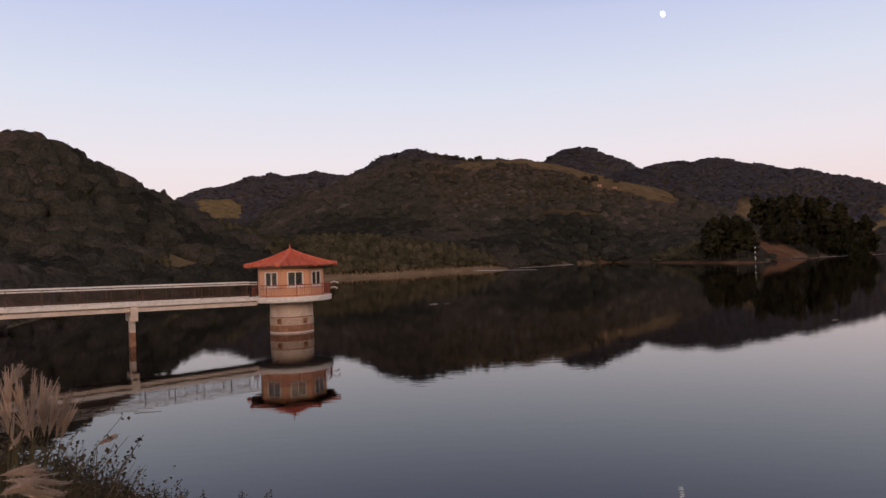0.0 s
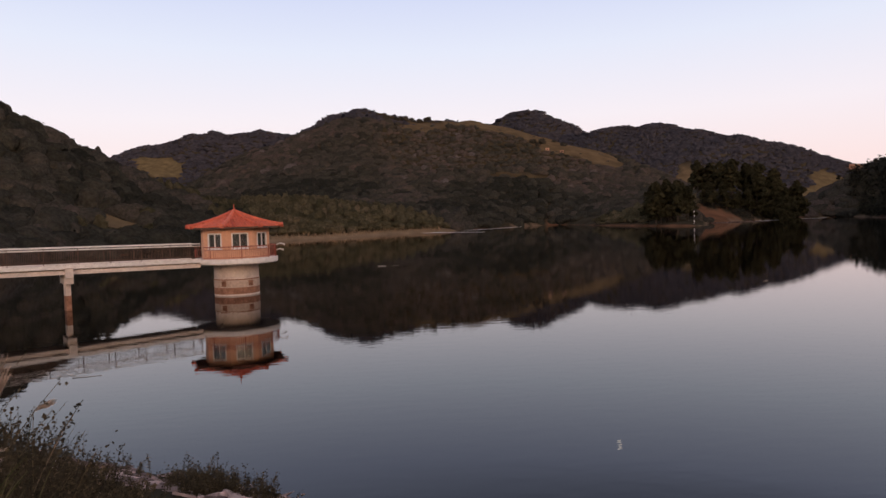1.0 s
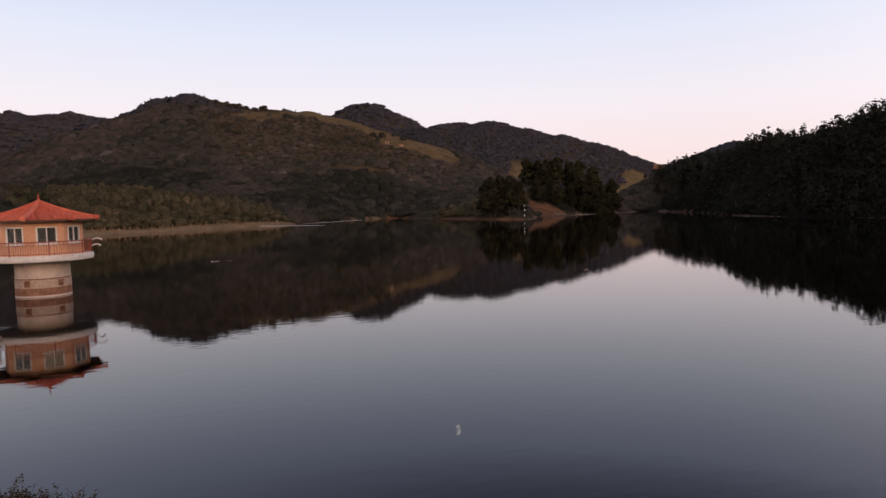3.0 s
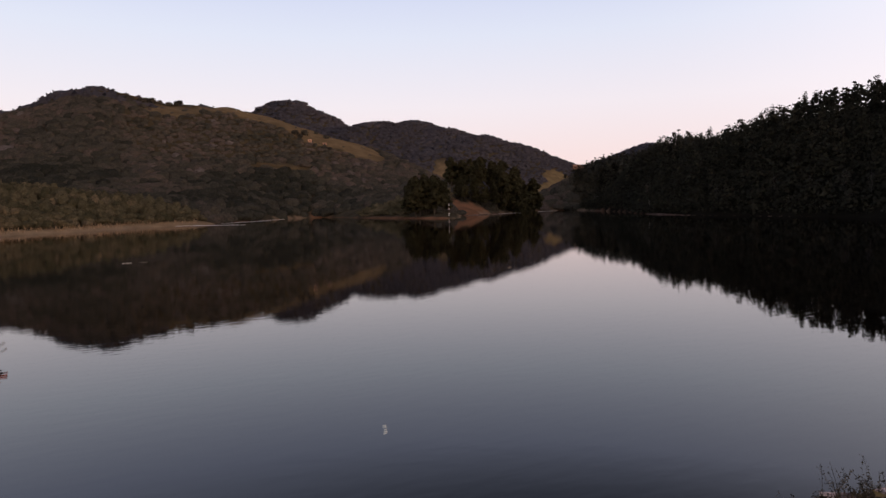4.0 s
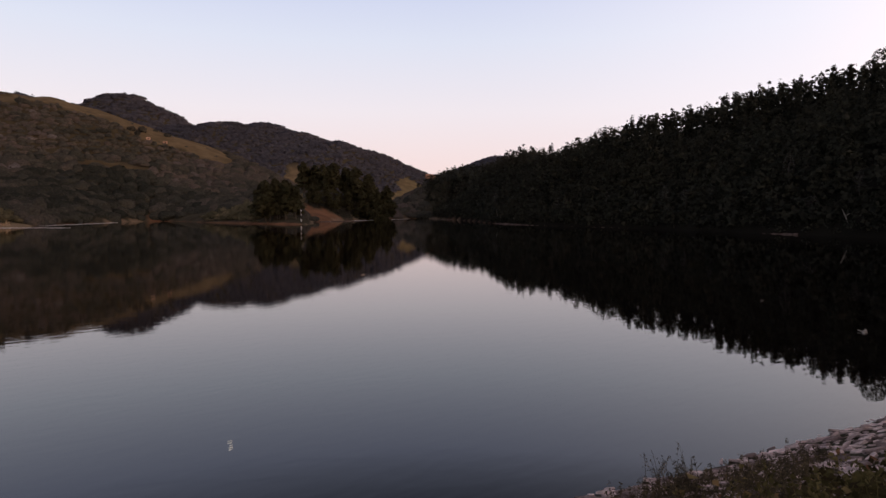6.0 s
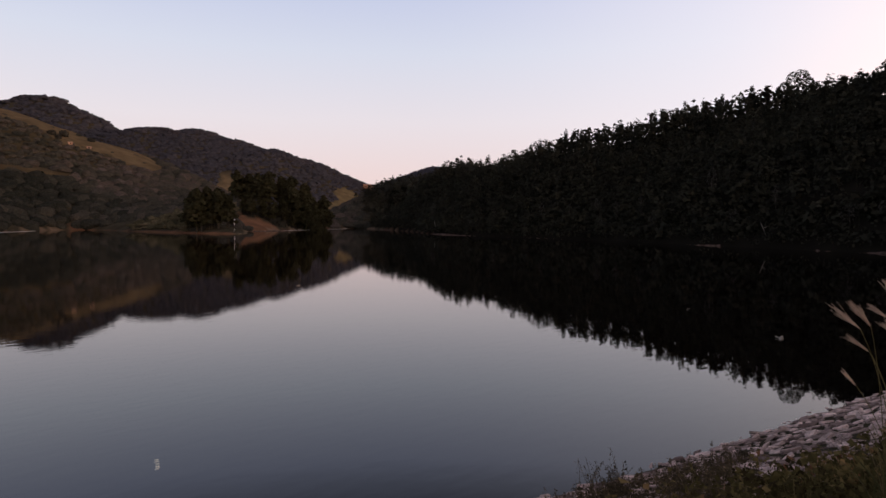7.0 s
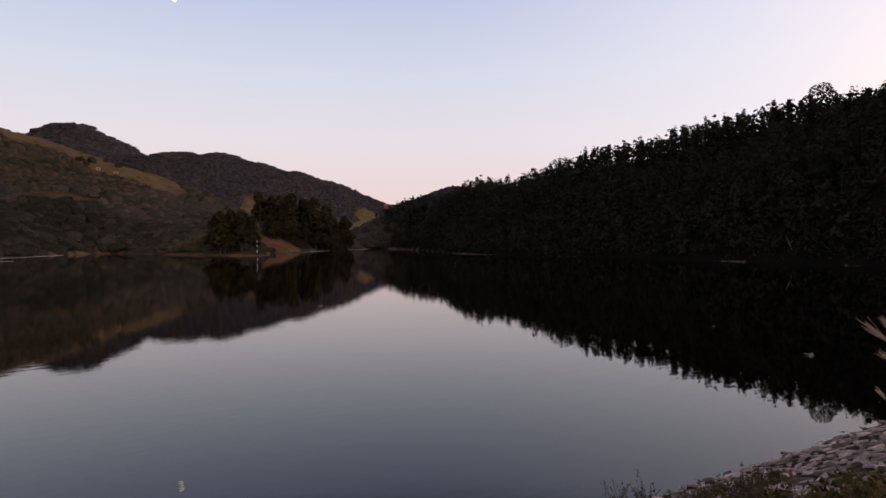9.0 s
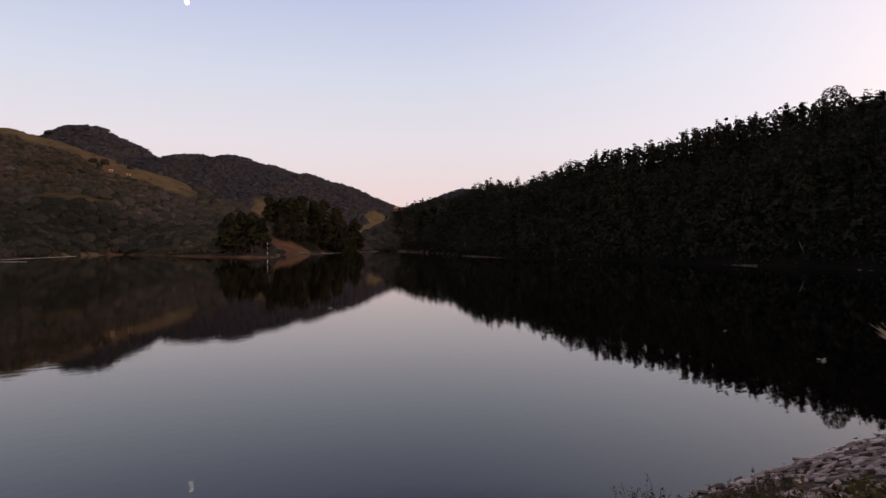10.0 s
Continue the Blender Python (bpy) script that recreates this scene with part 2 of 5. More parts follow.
M_weed = material("weed_leaves", [(0.0, (0.0614, 0.0493, 0.0327)), (0.5, (0.1298, 0.0987, 0.0629)), (0.8, (0.2048, 0.1494, 0.0818)), (1.0, (0.3278, 0.2207, 0.1385))], 0.85, 2.0, source="attribute", attribute="tone", mix2=(3.0, 0.75, 1.25), leaf=0.45)
M_greenweed = material("green_weed_leaves", [(0.0, (0.0504, 0.0370, 0.0202)), (0.3, (0.1008, 0.0840, 0.0336)), (0.55, (0.1932, 0.1546, 0.0638)), (0.75, (0.2856, 0.2016, 0.0924)), (0.9, (0.2520, 0.1042, 0.0605)), (1.0, (0.4368, 0.2688, 0.1680))], 0.8, 2.0, source="attribute", attribute="tone", mix2=(3.0, 0.6, 1.3), leaf=0.35)
M_plume = material("dry_plume", [(0.0, (0.4235, 0.3232, 0.2531)), (0.5, (0.6241, 0.5017, 0.4072)), (1.0, (0.8024, 0.6688, 0.5613))], 0.9, 4.0, source="attribute", attribute="tone", leaf=0.45)
M_blade = material("grass_blade", [(0.0, (0.0600, 0.0638, 0.0263)), (0.5, (0.1125, 0.1050, 0.0450)), (1.0, (0.2250, 0.1800, 0.0975))], 0.8, 4.0, source="attribute", attribute="tone", leaf=0.45)
M_orange = material("orange_earth_house", [(0.3, (0.3200, 0.1760, 0.1200)), (0.7, (0.4160, 0.2480, 0.1760))], 0.9, 0.8)
# Emission stands in for the sunlight on the moon.
M_moon = bpy.data.materials.new("glowing_moon")
M_moon.use_nodes = True
_b = M_moon.node_tree.nodes["Principled BSDF"]
_b.inputs["Emission Color"].default_value, _b.inputs["Emission Strength"].default_value = (1, 0.97, 0.93, 1), 1.6


# ---- mesh helpers ----
def mesh_from(name, verts, faces, mat, smooth=False, tone=None, key="tone", normals=None):
    """A mesh from numpy arrays: verts (n, 3), faces (m, 3 or 4)."""
    verts, faces = np.asarray(verts, np.float32), np.asarray(faces, np.int32)
    me = bpy.data.meshes.new(name)
    me.vertices.add(len(verts))
    me.vertices.foreach_set("co", verts.ravel())
    k = faces.shape[1]
    me.loops.add(faces.size)
    me.loops.foreach_set("vertex_index", faces.ravel())
    me.polygons.add(len(faces))
    me.polygons.foreach_set("loop_start", np.arange(0, faces.size, k, dtype=np.int32))
    me.polygons.foreach_set("use_smooth", np.full(len(faces), smooth))
    if tone is not None:
        tone = np.asarray(tone, np.float32)
        if tone.ndim == 2:
            me.attributes.new(key, "FLOAT_COLOR", "POINT").data.foreach_set("color", tone.ravel())
        else:
            me.attributes.new(key, "FLOAT", "POINT").data.foreach_set("value", tone)
    me.update(calc_edges=True)
    me.materials.append(mat)
    if normals is not None:
        me.normals_split_custom_set_from_vertices(np.asarray(normals, np.float32))
    return me


def thing(name, me, label, category, kind="", group="", loc=None):
    ob = new(name, me)
    if loc is not None:
        ob.location = loc
    return tagged(ob, label, category, group, kind)


def part(name, bm, mat, parent, label="", smooth=False):
    """A bmesh as one mesh object under a thing or a part."""
    me = bpy.data.meshes.new(name)
    if smooth:
        for f in bm.faces:
            f.smooth = True
    bm.normal_update()
    bm.to_mesh(me)
    bm.free()
    me.materials.append(mat)
    ob = new(name, me)
    ob.parent = parent
    if label:
        tagged(ob, label)
    return ob


def box(bm, x0, x1, y0, y1, z0, z1, m=None, bevel=0.0):
    vs = bmesh.ops.create_cube(bm, size=1.0)["verts"]
    bmesh.ops.scale(bm, vec=(x1 - x0, y1 - y0, z1 - z0), verts=vs)
    bmesh.ops.translate(bm, vec=((x0 + x1) / 2, (y0 + y1) / 2, (z0 + z1) / 2), verts=vs)
    if bevel:
        es = list({e for v in vs for e in v.link_edges})
        vs = list({v for f in bmesh.ops.bevel(bm, geom=es, offset=bevel, segments=1, affect="EDGES")["faces"] for v in f.verts} | {v for v in vs if v.is_valid})
    if m is not None:
        bmesh.ops.transform(bm, matrix=m, verts=vs)
    return bm


def rod(bm, a, b, r, n=8, r2=None):
    a, b = Vector(a), Vector(b)
    q = (b - a).to_track_quat("Z", "Y").to_matrix().to_4x4()
    vs = bmesh.ops.create_cone(bm, cap_ends=True, segments=n, radius1=r, radius2=r if r2 is None else r2, depth=(b - a).length)["verts"]
    bmesh.ops.transform(bm, matrix=Matrix.Translation((a + b) / 2) @ q, verts=vs)
    return bm


def lathe(bm, profile, n=48):
    """A solid of revolution about z from (radius, height) pairs."""
    rings = []
    for r, z in profile:
        rings.append([bm.verts.new((r * math.cos(2 * math.pi * i / n), r * math.sin(2 * math.pi * i / n), z)) for i in range(n)])
    for a, b in zip(rings, rings[1:]):
        for i in range(n):
            bm.faces.new((a[i], a[(i + 1) % n], b[(i + 1) % n], b[i]))
    bm.faces.new(rings[-1])
    bm.faces.new(rings[0][::-1])
    return bm


# ---- the land ----
EYE = 5.35
SHORE = [(24, 4.6), (8.3, 7.7), (-2.8, 12.8), (-6.2, 14.6), (-10.5, 16.6), (-16, 19.5), (-25, 26), (-33, 36), (-38, 48), (-44, 66), (-54, 98), (-54, 135),
         (-46, 175), (-35, 206), (-16, 226), (3, 258), (18, 268), (32, 290), (52, 335), (84, 376), (104, 372), (104, 325), (107, 280), (112, 246),
         (124, 243), (150, 292), (200, 330), (250, 368), (268, 350), (216, 246), (188, 205), (172, 166), (166, 134), (162, 106),
         (150, 76), (143, 55), (136, 38), (132, 22), (128, -2), (112, -14), (60, -2)]
# x, y, height, radius across, radius along (metres)
HILLS = [
    (-136, 205, 43.2, 40, 36),
    (-127, 235, 29.5, 47, 45),
    (-297, 1040, 126, 208, 181),
    (-153, 1040, 126, 213, 181),
    (-186, 700, 41, 77, 89),
    (-101, 620, 67, 76, 111),
    (-21, 680, 110, 95, 172),
    (72, 640, 89, 77, 165),
    (127, 600, 71, 68, 117),
    (177, 560, 50, 60, 108),
    (239, 1104, 174, 149, 197),
    (357, 880, 118, 185, 110),
    (434, 780, 85, 153, 92),
    (620, 640, 72, 86, 135),
    (232, 266, 56, 44, 58),
    (224, 160, 36, 51, 106),
    (246, 95, 40, 35, 79),
    (232, 40, 37, 132, 93),
    (232, -20, 71, 149, 60),
    (320, 340, 34, 38, 42),
    (312, 374, 36, 34, 40),
    (214, 353, 27, 52, 30),
    (226, 272, 26, 26, 34),
    (128, 292, 5, 22, 22),
    (-46, 306, 10, 42, 34),
    (-12, 292, 5, 24, 18),
]


def smooth_loop(pts, n):
    p, out = np.array(pts, float), []
    for i in range(len(p)):
        a, b, c, d = p[i - 1], p[i], p[(i + 1) % len(p)], p[(i + 2) % len(p)]
        for k in range(n):
            t = k / n
            out.append(b + .5 * t * ((c - a) + t * (2 * a - 5 * b + 4 * c - d + t * (3 * (b - c) + d - a))))
    return np.array(out)


LOOP = smooth_loop(SHORE, 4)


def shore_distance(x, y):
    """Metres from the waterline, negative over the lake."""
    best, inside = np.full(x.shape, 1e18), np.zeros(x.shape, bool)
    for i in range(len(LOOP)):
        (ax, ay), (bx, by) = LOOP[i - 1], LOOP[i]
        ex, ey = bx - ax, by - ay
        k = np.clip(((x - ax) * ex + (y - ay) * ey) / (ex * ex + ey * ey + 1e-12), 0, 1)
        best = np.minimum(best, (x - ax - k * ex) ** 2 + (y - ay - k * ey) ** 2)
        inside ^= ((ay > y) != (by > y)) & (x < ex * (y - ay) / (ey if abs(ey) > 1e-9 else 1e-9) + ax)
    return np.where(inside, -np.sqrt(best), np.sqrt(best))


def wobble(x, y, size, seed=0):
    """Smooth noise in -1..1 from crossed sines."""
    s = np.random.RandomState(seed)
    out = 0
    for k in range(7):
        a, p, f = s.rand() * 6.28, s.rand() * 6.28, (0.6 + 0.25 * k) * 6.28 / size
        out = out + np.sin((x * math.cos(a) + y * math.sin(a)) * f + p) / (1 + 0.35 * k)
    return out / 3.2


def ground_height(x, y, d=None):
    d = shore_distance(x, y) if d is None else d
    total = np.zeros(x.shape)
    for cx, cy, h, a, b in HILLS:
        total += (h * np.exp(-(((x - cx) / a) ** 2 + ((y - cy) / b) ** 2) * .7)) ** 4
    total = total ** .25
    land = np.maximum(d, 0)
    near = np.exp(-((x / 70) ** 2 + ((y - 8) / 45) ** 2) ** 2)
    bank = np.minimum(.42 * land, 3.75) * near + (1 - near) * (1.3 * (1 - np.exp(-land / 5)) + .012 * np.minimum(land, 500))
    west = 1 / (1 + np.exp((np.degrees(np.arctan2(x, y)) - 37) / 1.5))
    bank = bank + 1.8 * west * (1 - near) * (1 - np.exp(-land / 35))
    z = bank + total * (1 - np.exp(-land / 28)) * (1 - near) * (1 + .05 * wobble(x, y, 60, 3))
    return np.where(d > 0, z, np.maximum(.3 * d, -2.5))


def polar(az, dist):
    return dist * math.sin(radians(az)), dist * math.cos(radians(az))


def blob(x, y, cx, cy, a, b, turn=0.0, seed=1):
    """1 inside an uneven oval patch, 0 outside."""
    c, s = math.cos(radians(turn)), math.sin(radians(turn))
    u, v = ((x - cx) * c + (y - cy) * s) / a, ((y - cy) * c - (x - cx) * s) / b
    return np.clip((1 - np.sqrt(u * u + v * v) + .22 * wobble(x, y, (a + b) * .5, seed)) * 6, 0, 1)


# meadows and bare ground: (x, y, half width, half depth, turn, cover)
PATCHES = [(8, 584, 36, 12, 0, .50), (58, 604, 42, 40, 0, .47), (102, 580, 38, 44, 0, .46), (142, 548, 36, 44, 0, .45), (172, 530, 22, 54, 0, .47), (92, 447, 24, 8, 0, .42),
           (-305, 882, 56, 27, -41, .56), (-76, 182, 11, 8, 0, .58), (452, 620, 33, 94, -36, .54), (172, 350, 5, 18, -26, .56), (163, 314, 16, 20, -27, .80), (541, 706, 14, 26, -37, .84), (329, 690, 12, 40, -26, .5),
           (20, 640, 40, 26, 0, .40)]


def cover_of(x, y, d):
    """What grows: 0 eastern woods floor darkened for shade, 0.08 woods floor, 0.5 meadow, 0.8 red earth, 1 pale bank.
    """
    c = np.full(x.shape, .08)
    c = np.where(blob(x, y, 78, 515, 105, 62, 0, 71) > .5, .33, c)
    # The shade under the eastern wood is painted in as a near-black floor.
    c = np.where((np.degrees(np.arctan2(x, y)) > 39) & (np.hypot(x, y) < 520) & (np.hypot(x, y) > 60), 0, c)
    rag = .5 + .2 * wobble(x, y, 9, 70)
    for i, (px, py, a, b, turn, value) in enumerate(PATCHES):
        c = np.where(blob(x, y, px, py, a, b, turn, 20 + i) > rag, value, c)
    spit = blob(x, y, -12, 242, 62, 60, 20, 61)
    # Rim on the shaded side takes a darker mud colour in place of shade.
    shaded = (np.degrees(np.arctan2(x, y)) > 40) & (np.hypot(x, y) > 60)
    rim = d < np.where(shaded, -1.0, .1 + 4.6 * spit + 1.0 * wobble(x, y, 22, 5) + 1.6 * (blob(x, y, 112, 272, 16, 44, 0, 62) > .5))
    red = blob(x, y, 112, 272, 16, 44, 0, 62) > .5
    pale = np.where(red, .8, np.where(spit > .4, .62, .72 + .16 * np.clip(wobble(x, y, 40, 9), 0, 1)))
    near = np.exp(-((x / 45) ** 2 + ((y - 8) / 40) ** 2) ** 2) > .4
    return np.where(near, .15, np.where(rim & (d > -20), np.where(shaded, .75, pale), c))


azs = np.concatenate([np.arange(-44, 101, .45), np.arange(101, 316, 2.5)])
radii = np.concatenate([[.002, .4], np.geomspace(.8, 30, 70), np.geomspace(30.5, 95, 46), np.arange(96.5, 300, 1.5), np.geomspace(302, 1300, 92), np.geomspace(1350, 4600, 14)])
ga, gr = np.meshgrid(np.radians(azs), radii, indexing="ij")
GX, GY = gr * np.sin(ga), gr * np.cos(ga)
GD = shore_distance(GX, GY)
GZ = ground_height(GX, GY, GD)
na, nr = GX.shape
idx = np.arange(na * nr).reshape(na, nr)
nxt = np.roll(idx, -1, axis=0)
quads = np.stack([idx[:, :-1], idx[:, 1:], nxt[:, 1:], nxt[:, :-1]], -1).reshape(-1, 4)[:, ::-1]
gverts = np.stack([GX, GY, GZ], -1).reshape(-1, 3)
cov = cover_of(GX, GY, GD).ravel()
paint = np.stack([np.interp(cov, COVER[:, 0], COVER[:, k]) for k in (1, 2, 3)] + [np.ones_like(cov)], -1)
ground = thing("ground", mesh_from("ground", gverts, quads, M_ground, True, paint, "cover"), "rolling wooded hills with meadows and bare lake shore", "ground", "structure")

bm = bmesh.new()
bmesh.ops.create_grid(bm, x_segments=1, y_segments=1, size=420)
me = bpy.data.meshes.new("water")
bm.to_mesh(me), bm.free()
me.materials.append(M_water)
water = thing("water", me, "mirror-calm dark reservoir water under a dusk sky", "water", "structure", loc=(60, 180, 0))

bm = bmesh.new()
bmesh.ops.create_uvsphere(bm, u_segments=32, v_segments=16, radius=16)
bmesh.ops.scale(bm, vec=(0.8, 1, 1), verts=bm.verts)
for f in bm.faces:
    f.smooth = True
me = bpy.data.meshes.new("moon")
bm.to_mesh(me), bm.free()
me.materials.append(M_moon)
mx, my = polar(19.7, 3600)
moon = thing("moon", me, "small pale gibbous moon in the evening sky", "moon", "structure", loc=(mx, my, 5 + 3600 * .3515))
moon.rotation_euler = (0, radians(-20), radians(-20))


# ---- woods ----
rng = np.random.RandomState(7)


def ball(level):
    """Vertices and triangles of a subdivided icosahedron."""
    bm = bmesh.new()
    bmesh.ops.create_icosphere(bm, subdivisions=level, radius=1)
    bm.verts.ensure_lookup_table()
    v, f = np.array([p.co[:] for p in bm.verts]), np.array([[q.index for q in t.verts] for t in bm.faces])
    bm.free()
    return v, f


BALLS = {0: ball(1), 1: ball(2), 2: ball(3)}


def unit(v):
    return v / (np.linalg.norm(v, axis=-1, keepdims=True) + 1e-9)


def leaf_quads(at, out, size, r, loose=.55):
    """Bent diamond-shaped sprays of leaves at points, facing roughly out: verts and faces (triangles)."""
    n = len(at)
    nrm = unit(out + r.normal(0, loose, (n, 3)))
    side = unit(np.cross(nrm, r.normal(0, 1, (n, 3))))
    up = np.cross(nrm, side)
    s = (size * r.uniform(.6, 1.3, n))[:, None]
    v = np.stack([at - side * s * .5, at - up * s * r.uniform(.35, .6, (n, 1)) - nrm * s * .15, at + side * s * .5, at + up * s * r.uniform(.35, .6, (n, 1)) - nrm * s * .15], 1)
    base = np.arange(n)[:, None] * 4
    f = np.concatenate([base + np.array([0, 1, 2]), base + np.array([0, 2, 3])])
    return v.reshape(-1, 3), f


def broad_crowns(base, rad, high, per, spray, r, level=1, core=.8):
    """Leafy crowns over trunk feet base: a lobed leaf mass of uneven outline with loose sprays standing out of it: verts, faces, owner, normals."""
    n = len(base)
    lobes = 9
    lob = unit(r.normal(0, 1, (n, lobes, 3)) + np.array([0, 0, .3]))
    scale = np.stack([rad, rad, high * .5], -1)[:, None]
    mid = base[:, None] + np.array([0, 0, 1.]) * (high * .5)[:, None, None]

    def skin(dirs):
        """How far the leaf mass reaches in these directions, and which way its surface faces there."""
        near = (dirs[:, None] * lob[:, :, None]).sum(-1)
        which = near.argmax(1)
        reach = .62 + .38 * np.clip(near.max(1), 0, 1) ** 3
        centre = np.take_along_axis(lob, which[..., None].repeat(3, 2), 1)
        return reach, unit(dirs * reach[..., None] - centre * .36 + np.array([0, 0, .45]))

    dirs = unit(r.normal(0, 1, (n, per, 3)) + np.array([0, 0, .35]))
    reach, face = skin(dirs)
    at = mid + dirs * scale * (reach * r.uniform(.9, 1.06, (n, per)))[..., None]
    v, f = leaf_quads(at.reshape(-1, 3), face.reshape(-1, 3), (spray * rad)[:, None].repeat(per, 1).ravel(), r, .4)
    own = np.arange(n)[:, None].repeat(per * 4, 1).ravel()
    nrm = unit(face + np.array([0, 0, .25]) + r.normal(0, .1, dirs.shape)).reshape(-1, 3).repeat(4, 0)
    if level is not None:
        BV, BF = BALLS[level]
        turn = r.uniform(0, 6.283, (n, 1))
        bx, by = BV[:, 0] * np.cos(turn) - BV[:, 1] * np.sin(turn), BV[:, 0] * np.sin(turn) + BV[:, 1] * np.cos(turn)
        dirs = np.stack([bx, by, np.broadcast_to(BV[:, 2], bx.shape)], -1)
        reach, face = skin(dirs)
        cv = mid + dirs * scale * (reach * core * r.uniform(.93, 1.07, reach.shape))[..., None]
        f = np.concatenate([f, (BF[None] + np.arange(n)[:, None, None] * len(BV)).reshape(-1, 3) + len(v)])
        v, own = np.concatenate([v, cv.reshape(-1, 3)]), np.concatenate([own, np.arange(n).repeat(len(BV))])
        nrm = np.concatenate([nrm, face.reshape(-1, 3)])
    return v, f, own, nrm


def pad_pine_crowns(base, rad, high, per, r, pads=8):
    """Uneven conifer crowns: flat pads of needles at several heights on one side or the other, narrowing to the top."""
    n = len(base)
    ph = np.sort(r.uniform(.25, 1.0, (n, pads)), 1)
    ph[:, -1] = 1.0
    pa = r.uniform(0, 6.283, (n, pads))
    pr = (1.04 - ph) ** .6 * r.uniform(.25, .95, (n, pads))
    ps = (.30 + .42 * (1.05 - ph)) * r.uniform(.7, 1.25, (n, pads))
    k = np.concatenate([np.tile(np.arange(pads), (n, 1)), r.randint(0, pads, (n, per - pads))], 1)
    pick = lambda q: np.take_along_axis(q, k, 1)
    a, q = r.uniform(0, 6.283, (n, per)), np.sqrt(r.rand(n, per))
    x = np.cos(pick(pa)) * pick(pr) + np.cos(a) * q * pick(ps)
    y = np.sin(pick(pa)) * pick(pr) + np.sin(a) * q * pick(ps)
    z = pick(ph) + .05 * (1 - q * q) - .03 * q + r.normal(0, .018, (n, per))
    at = base[:, None] + np.stack([x * rad[:, None], y * rad[:, None], z * high[:, None]], -1)
    out = np.stack([np.cos(a) * .5, np.sin(a) * .5, np.full_like(a, .7)], -1)
    v, f = leaf_quads(at.reshape(-1, 3), out.reshape(-1, 3), np.broadcast_to(rad[:, None] * .34, a.shape).ravel(), r)
    c = np.stack([x * .8, y * .8, (z - .55) * .9], -1)
    nrm = unit(c + out * .55 + r.normal(0, .25, c.shape)).reshape(-1, 3).repeat(4, 0)
    return v, f, np.arange(n)[:, None].repeat(per * 4, 1).ravel(), nrm


def pine_crowns(base, rad, high, per, r, whorls=9):
    """Conifer crowns: whorls of level branches, each a run of narrow needle sprays, shorter towards a pointed top."""
    n = len(base)
    arms = max(4, per // (whorls * 2))
    h = np.linspace(.26, .97, whorls)[None] + r.normal(0, .02, (n, whorls))
    long = (1.03 - h) ** .75 * r.uniform(.75, 1.1, (n, whorls))
    h, long = h[..., None].repeat(arms, 2), long[..., None] * r.uniform(.55, 1.15, (n, whorls, arms))
    a = r.uniform(0, 6.283, (n, whorls, arms))
    rise = r.uniform(-.05, .22, a.shape) + .25 * (h - .4)
    out = unit(np.stack([np.cos(a), np.sin(a), rise], -1))
    V, N, O = [], [], []
    stem = base[:, None, None] + np.stack([0 * h, 0 * h, h * high[:, None, None]], -1)
    step = (long * rad[:, None, None])[..., None]
    for t0, t1, wide in ((.04, .66, .30), (.45, 1.0, .22)):
        side = unit(np.cross(out, np.array([0, 0, 1.])) + r.normal(0, .35, out.shape))
        p, q = stem + out * step * t0, stem + out * step * t1
        mid = p + (q - p) * .6 - np.array([0, 0, .05]) * step
        w = side * (wide * r.uniform(.7, 1.3, a.shape) * rad[:, None, None])[..., None]
        V.append(np.stack([p, mid - w, q, mid + w], 3).reshape(n, -1, 3))
        N.append(unit(np.stack([out + np.array([0, 0, .8]) + r.normal(0, .2, out.shape)] * 4, 3)).reshape(n, -1, 3))
    v, nrm = np.concatenate(V, 1), np.concatenate(N, 1)
    quads = v.shape[1] // 4
    first = np.arange(n * quads)[:, None] * 4
    f = np.concatenate([first + np.array([0, 1, 2]), first + np.array([0, 2, 3])])
    return v.reshape(-1, 3), f, np.arange(n).repeat(quads * 4), nrm.reshape(-1, 3)


def trunks(base, high, thick, r, sides=5):
    n = len(base)
    a = np.arange(sides) / sides * 6.283
    ring = np.stack([np.cos(a), np.sin(a), 0 * a], -1)
    lean = r.normal(0, .04, (n, 1, 3)) * np.array([1, 1, 0])
    low = base[:, None] + ring[None] * thick[:, None, None] - np.array([0, 0, .3])
    top = base[:, None] + ring[None] * thick[:, None, None] * .35 + (np.array([0, 0, 1.]) + lean) * high[:, None, None]
    v = np.concatenate([low, top], 1)
    i = np.arange(sides)
    j = (i + 1) % sides
    f = np.concatenate([np.stack([i, j, j + sides], -1), np.stack([i, j + sides, i + sides], -1)])
    return v.reshape(-1, 3), (f[None] + np.arange(n)[:, None, None] * sides * 2).reshape(-1, 3)


def sow(az0, az1, r0, r1, gap, seed, off=1.2):
    """Feet of trees on a shaken grid of that spacing, inside a sector of land."""
    s = np.random.RandomState(seed)
    corners = [polar(a, q) for a in np.linspace(az0, az1, 9) for q in (r0, r1)]
    xs, ys = [c[0] for c in corners], [c[1] for c in corners]
    x, y = np.meshgrid(np.arange(min(xs), max(xs), gap), np.arange(min(ys), max(ys), gap))
    x, y = x.ravel() + s.uniform(-.42, .42, x.size) * gap, y.ravel() + s.uniform(-.42, .42, y.size) * gap
    dist, az = np.hypot(x, y), np.degrees(np.arctan2(x, y))
    keep = (dist > r0) & (dist < r1) & (az > az0) & (az < az1)
    x, y = x[keep], y[keep]
    d = shore_distance(x, y)
    keep = d > off
    x, y, d = x[keep], y[keep], d[keep]
    return x, y, d, cover_of(x, y, d), ground_height(x, y, d)


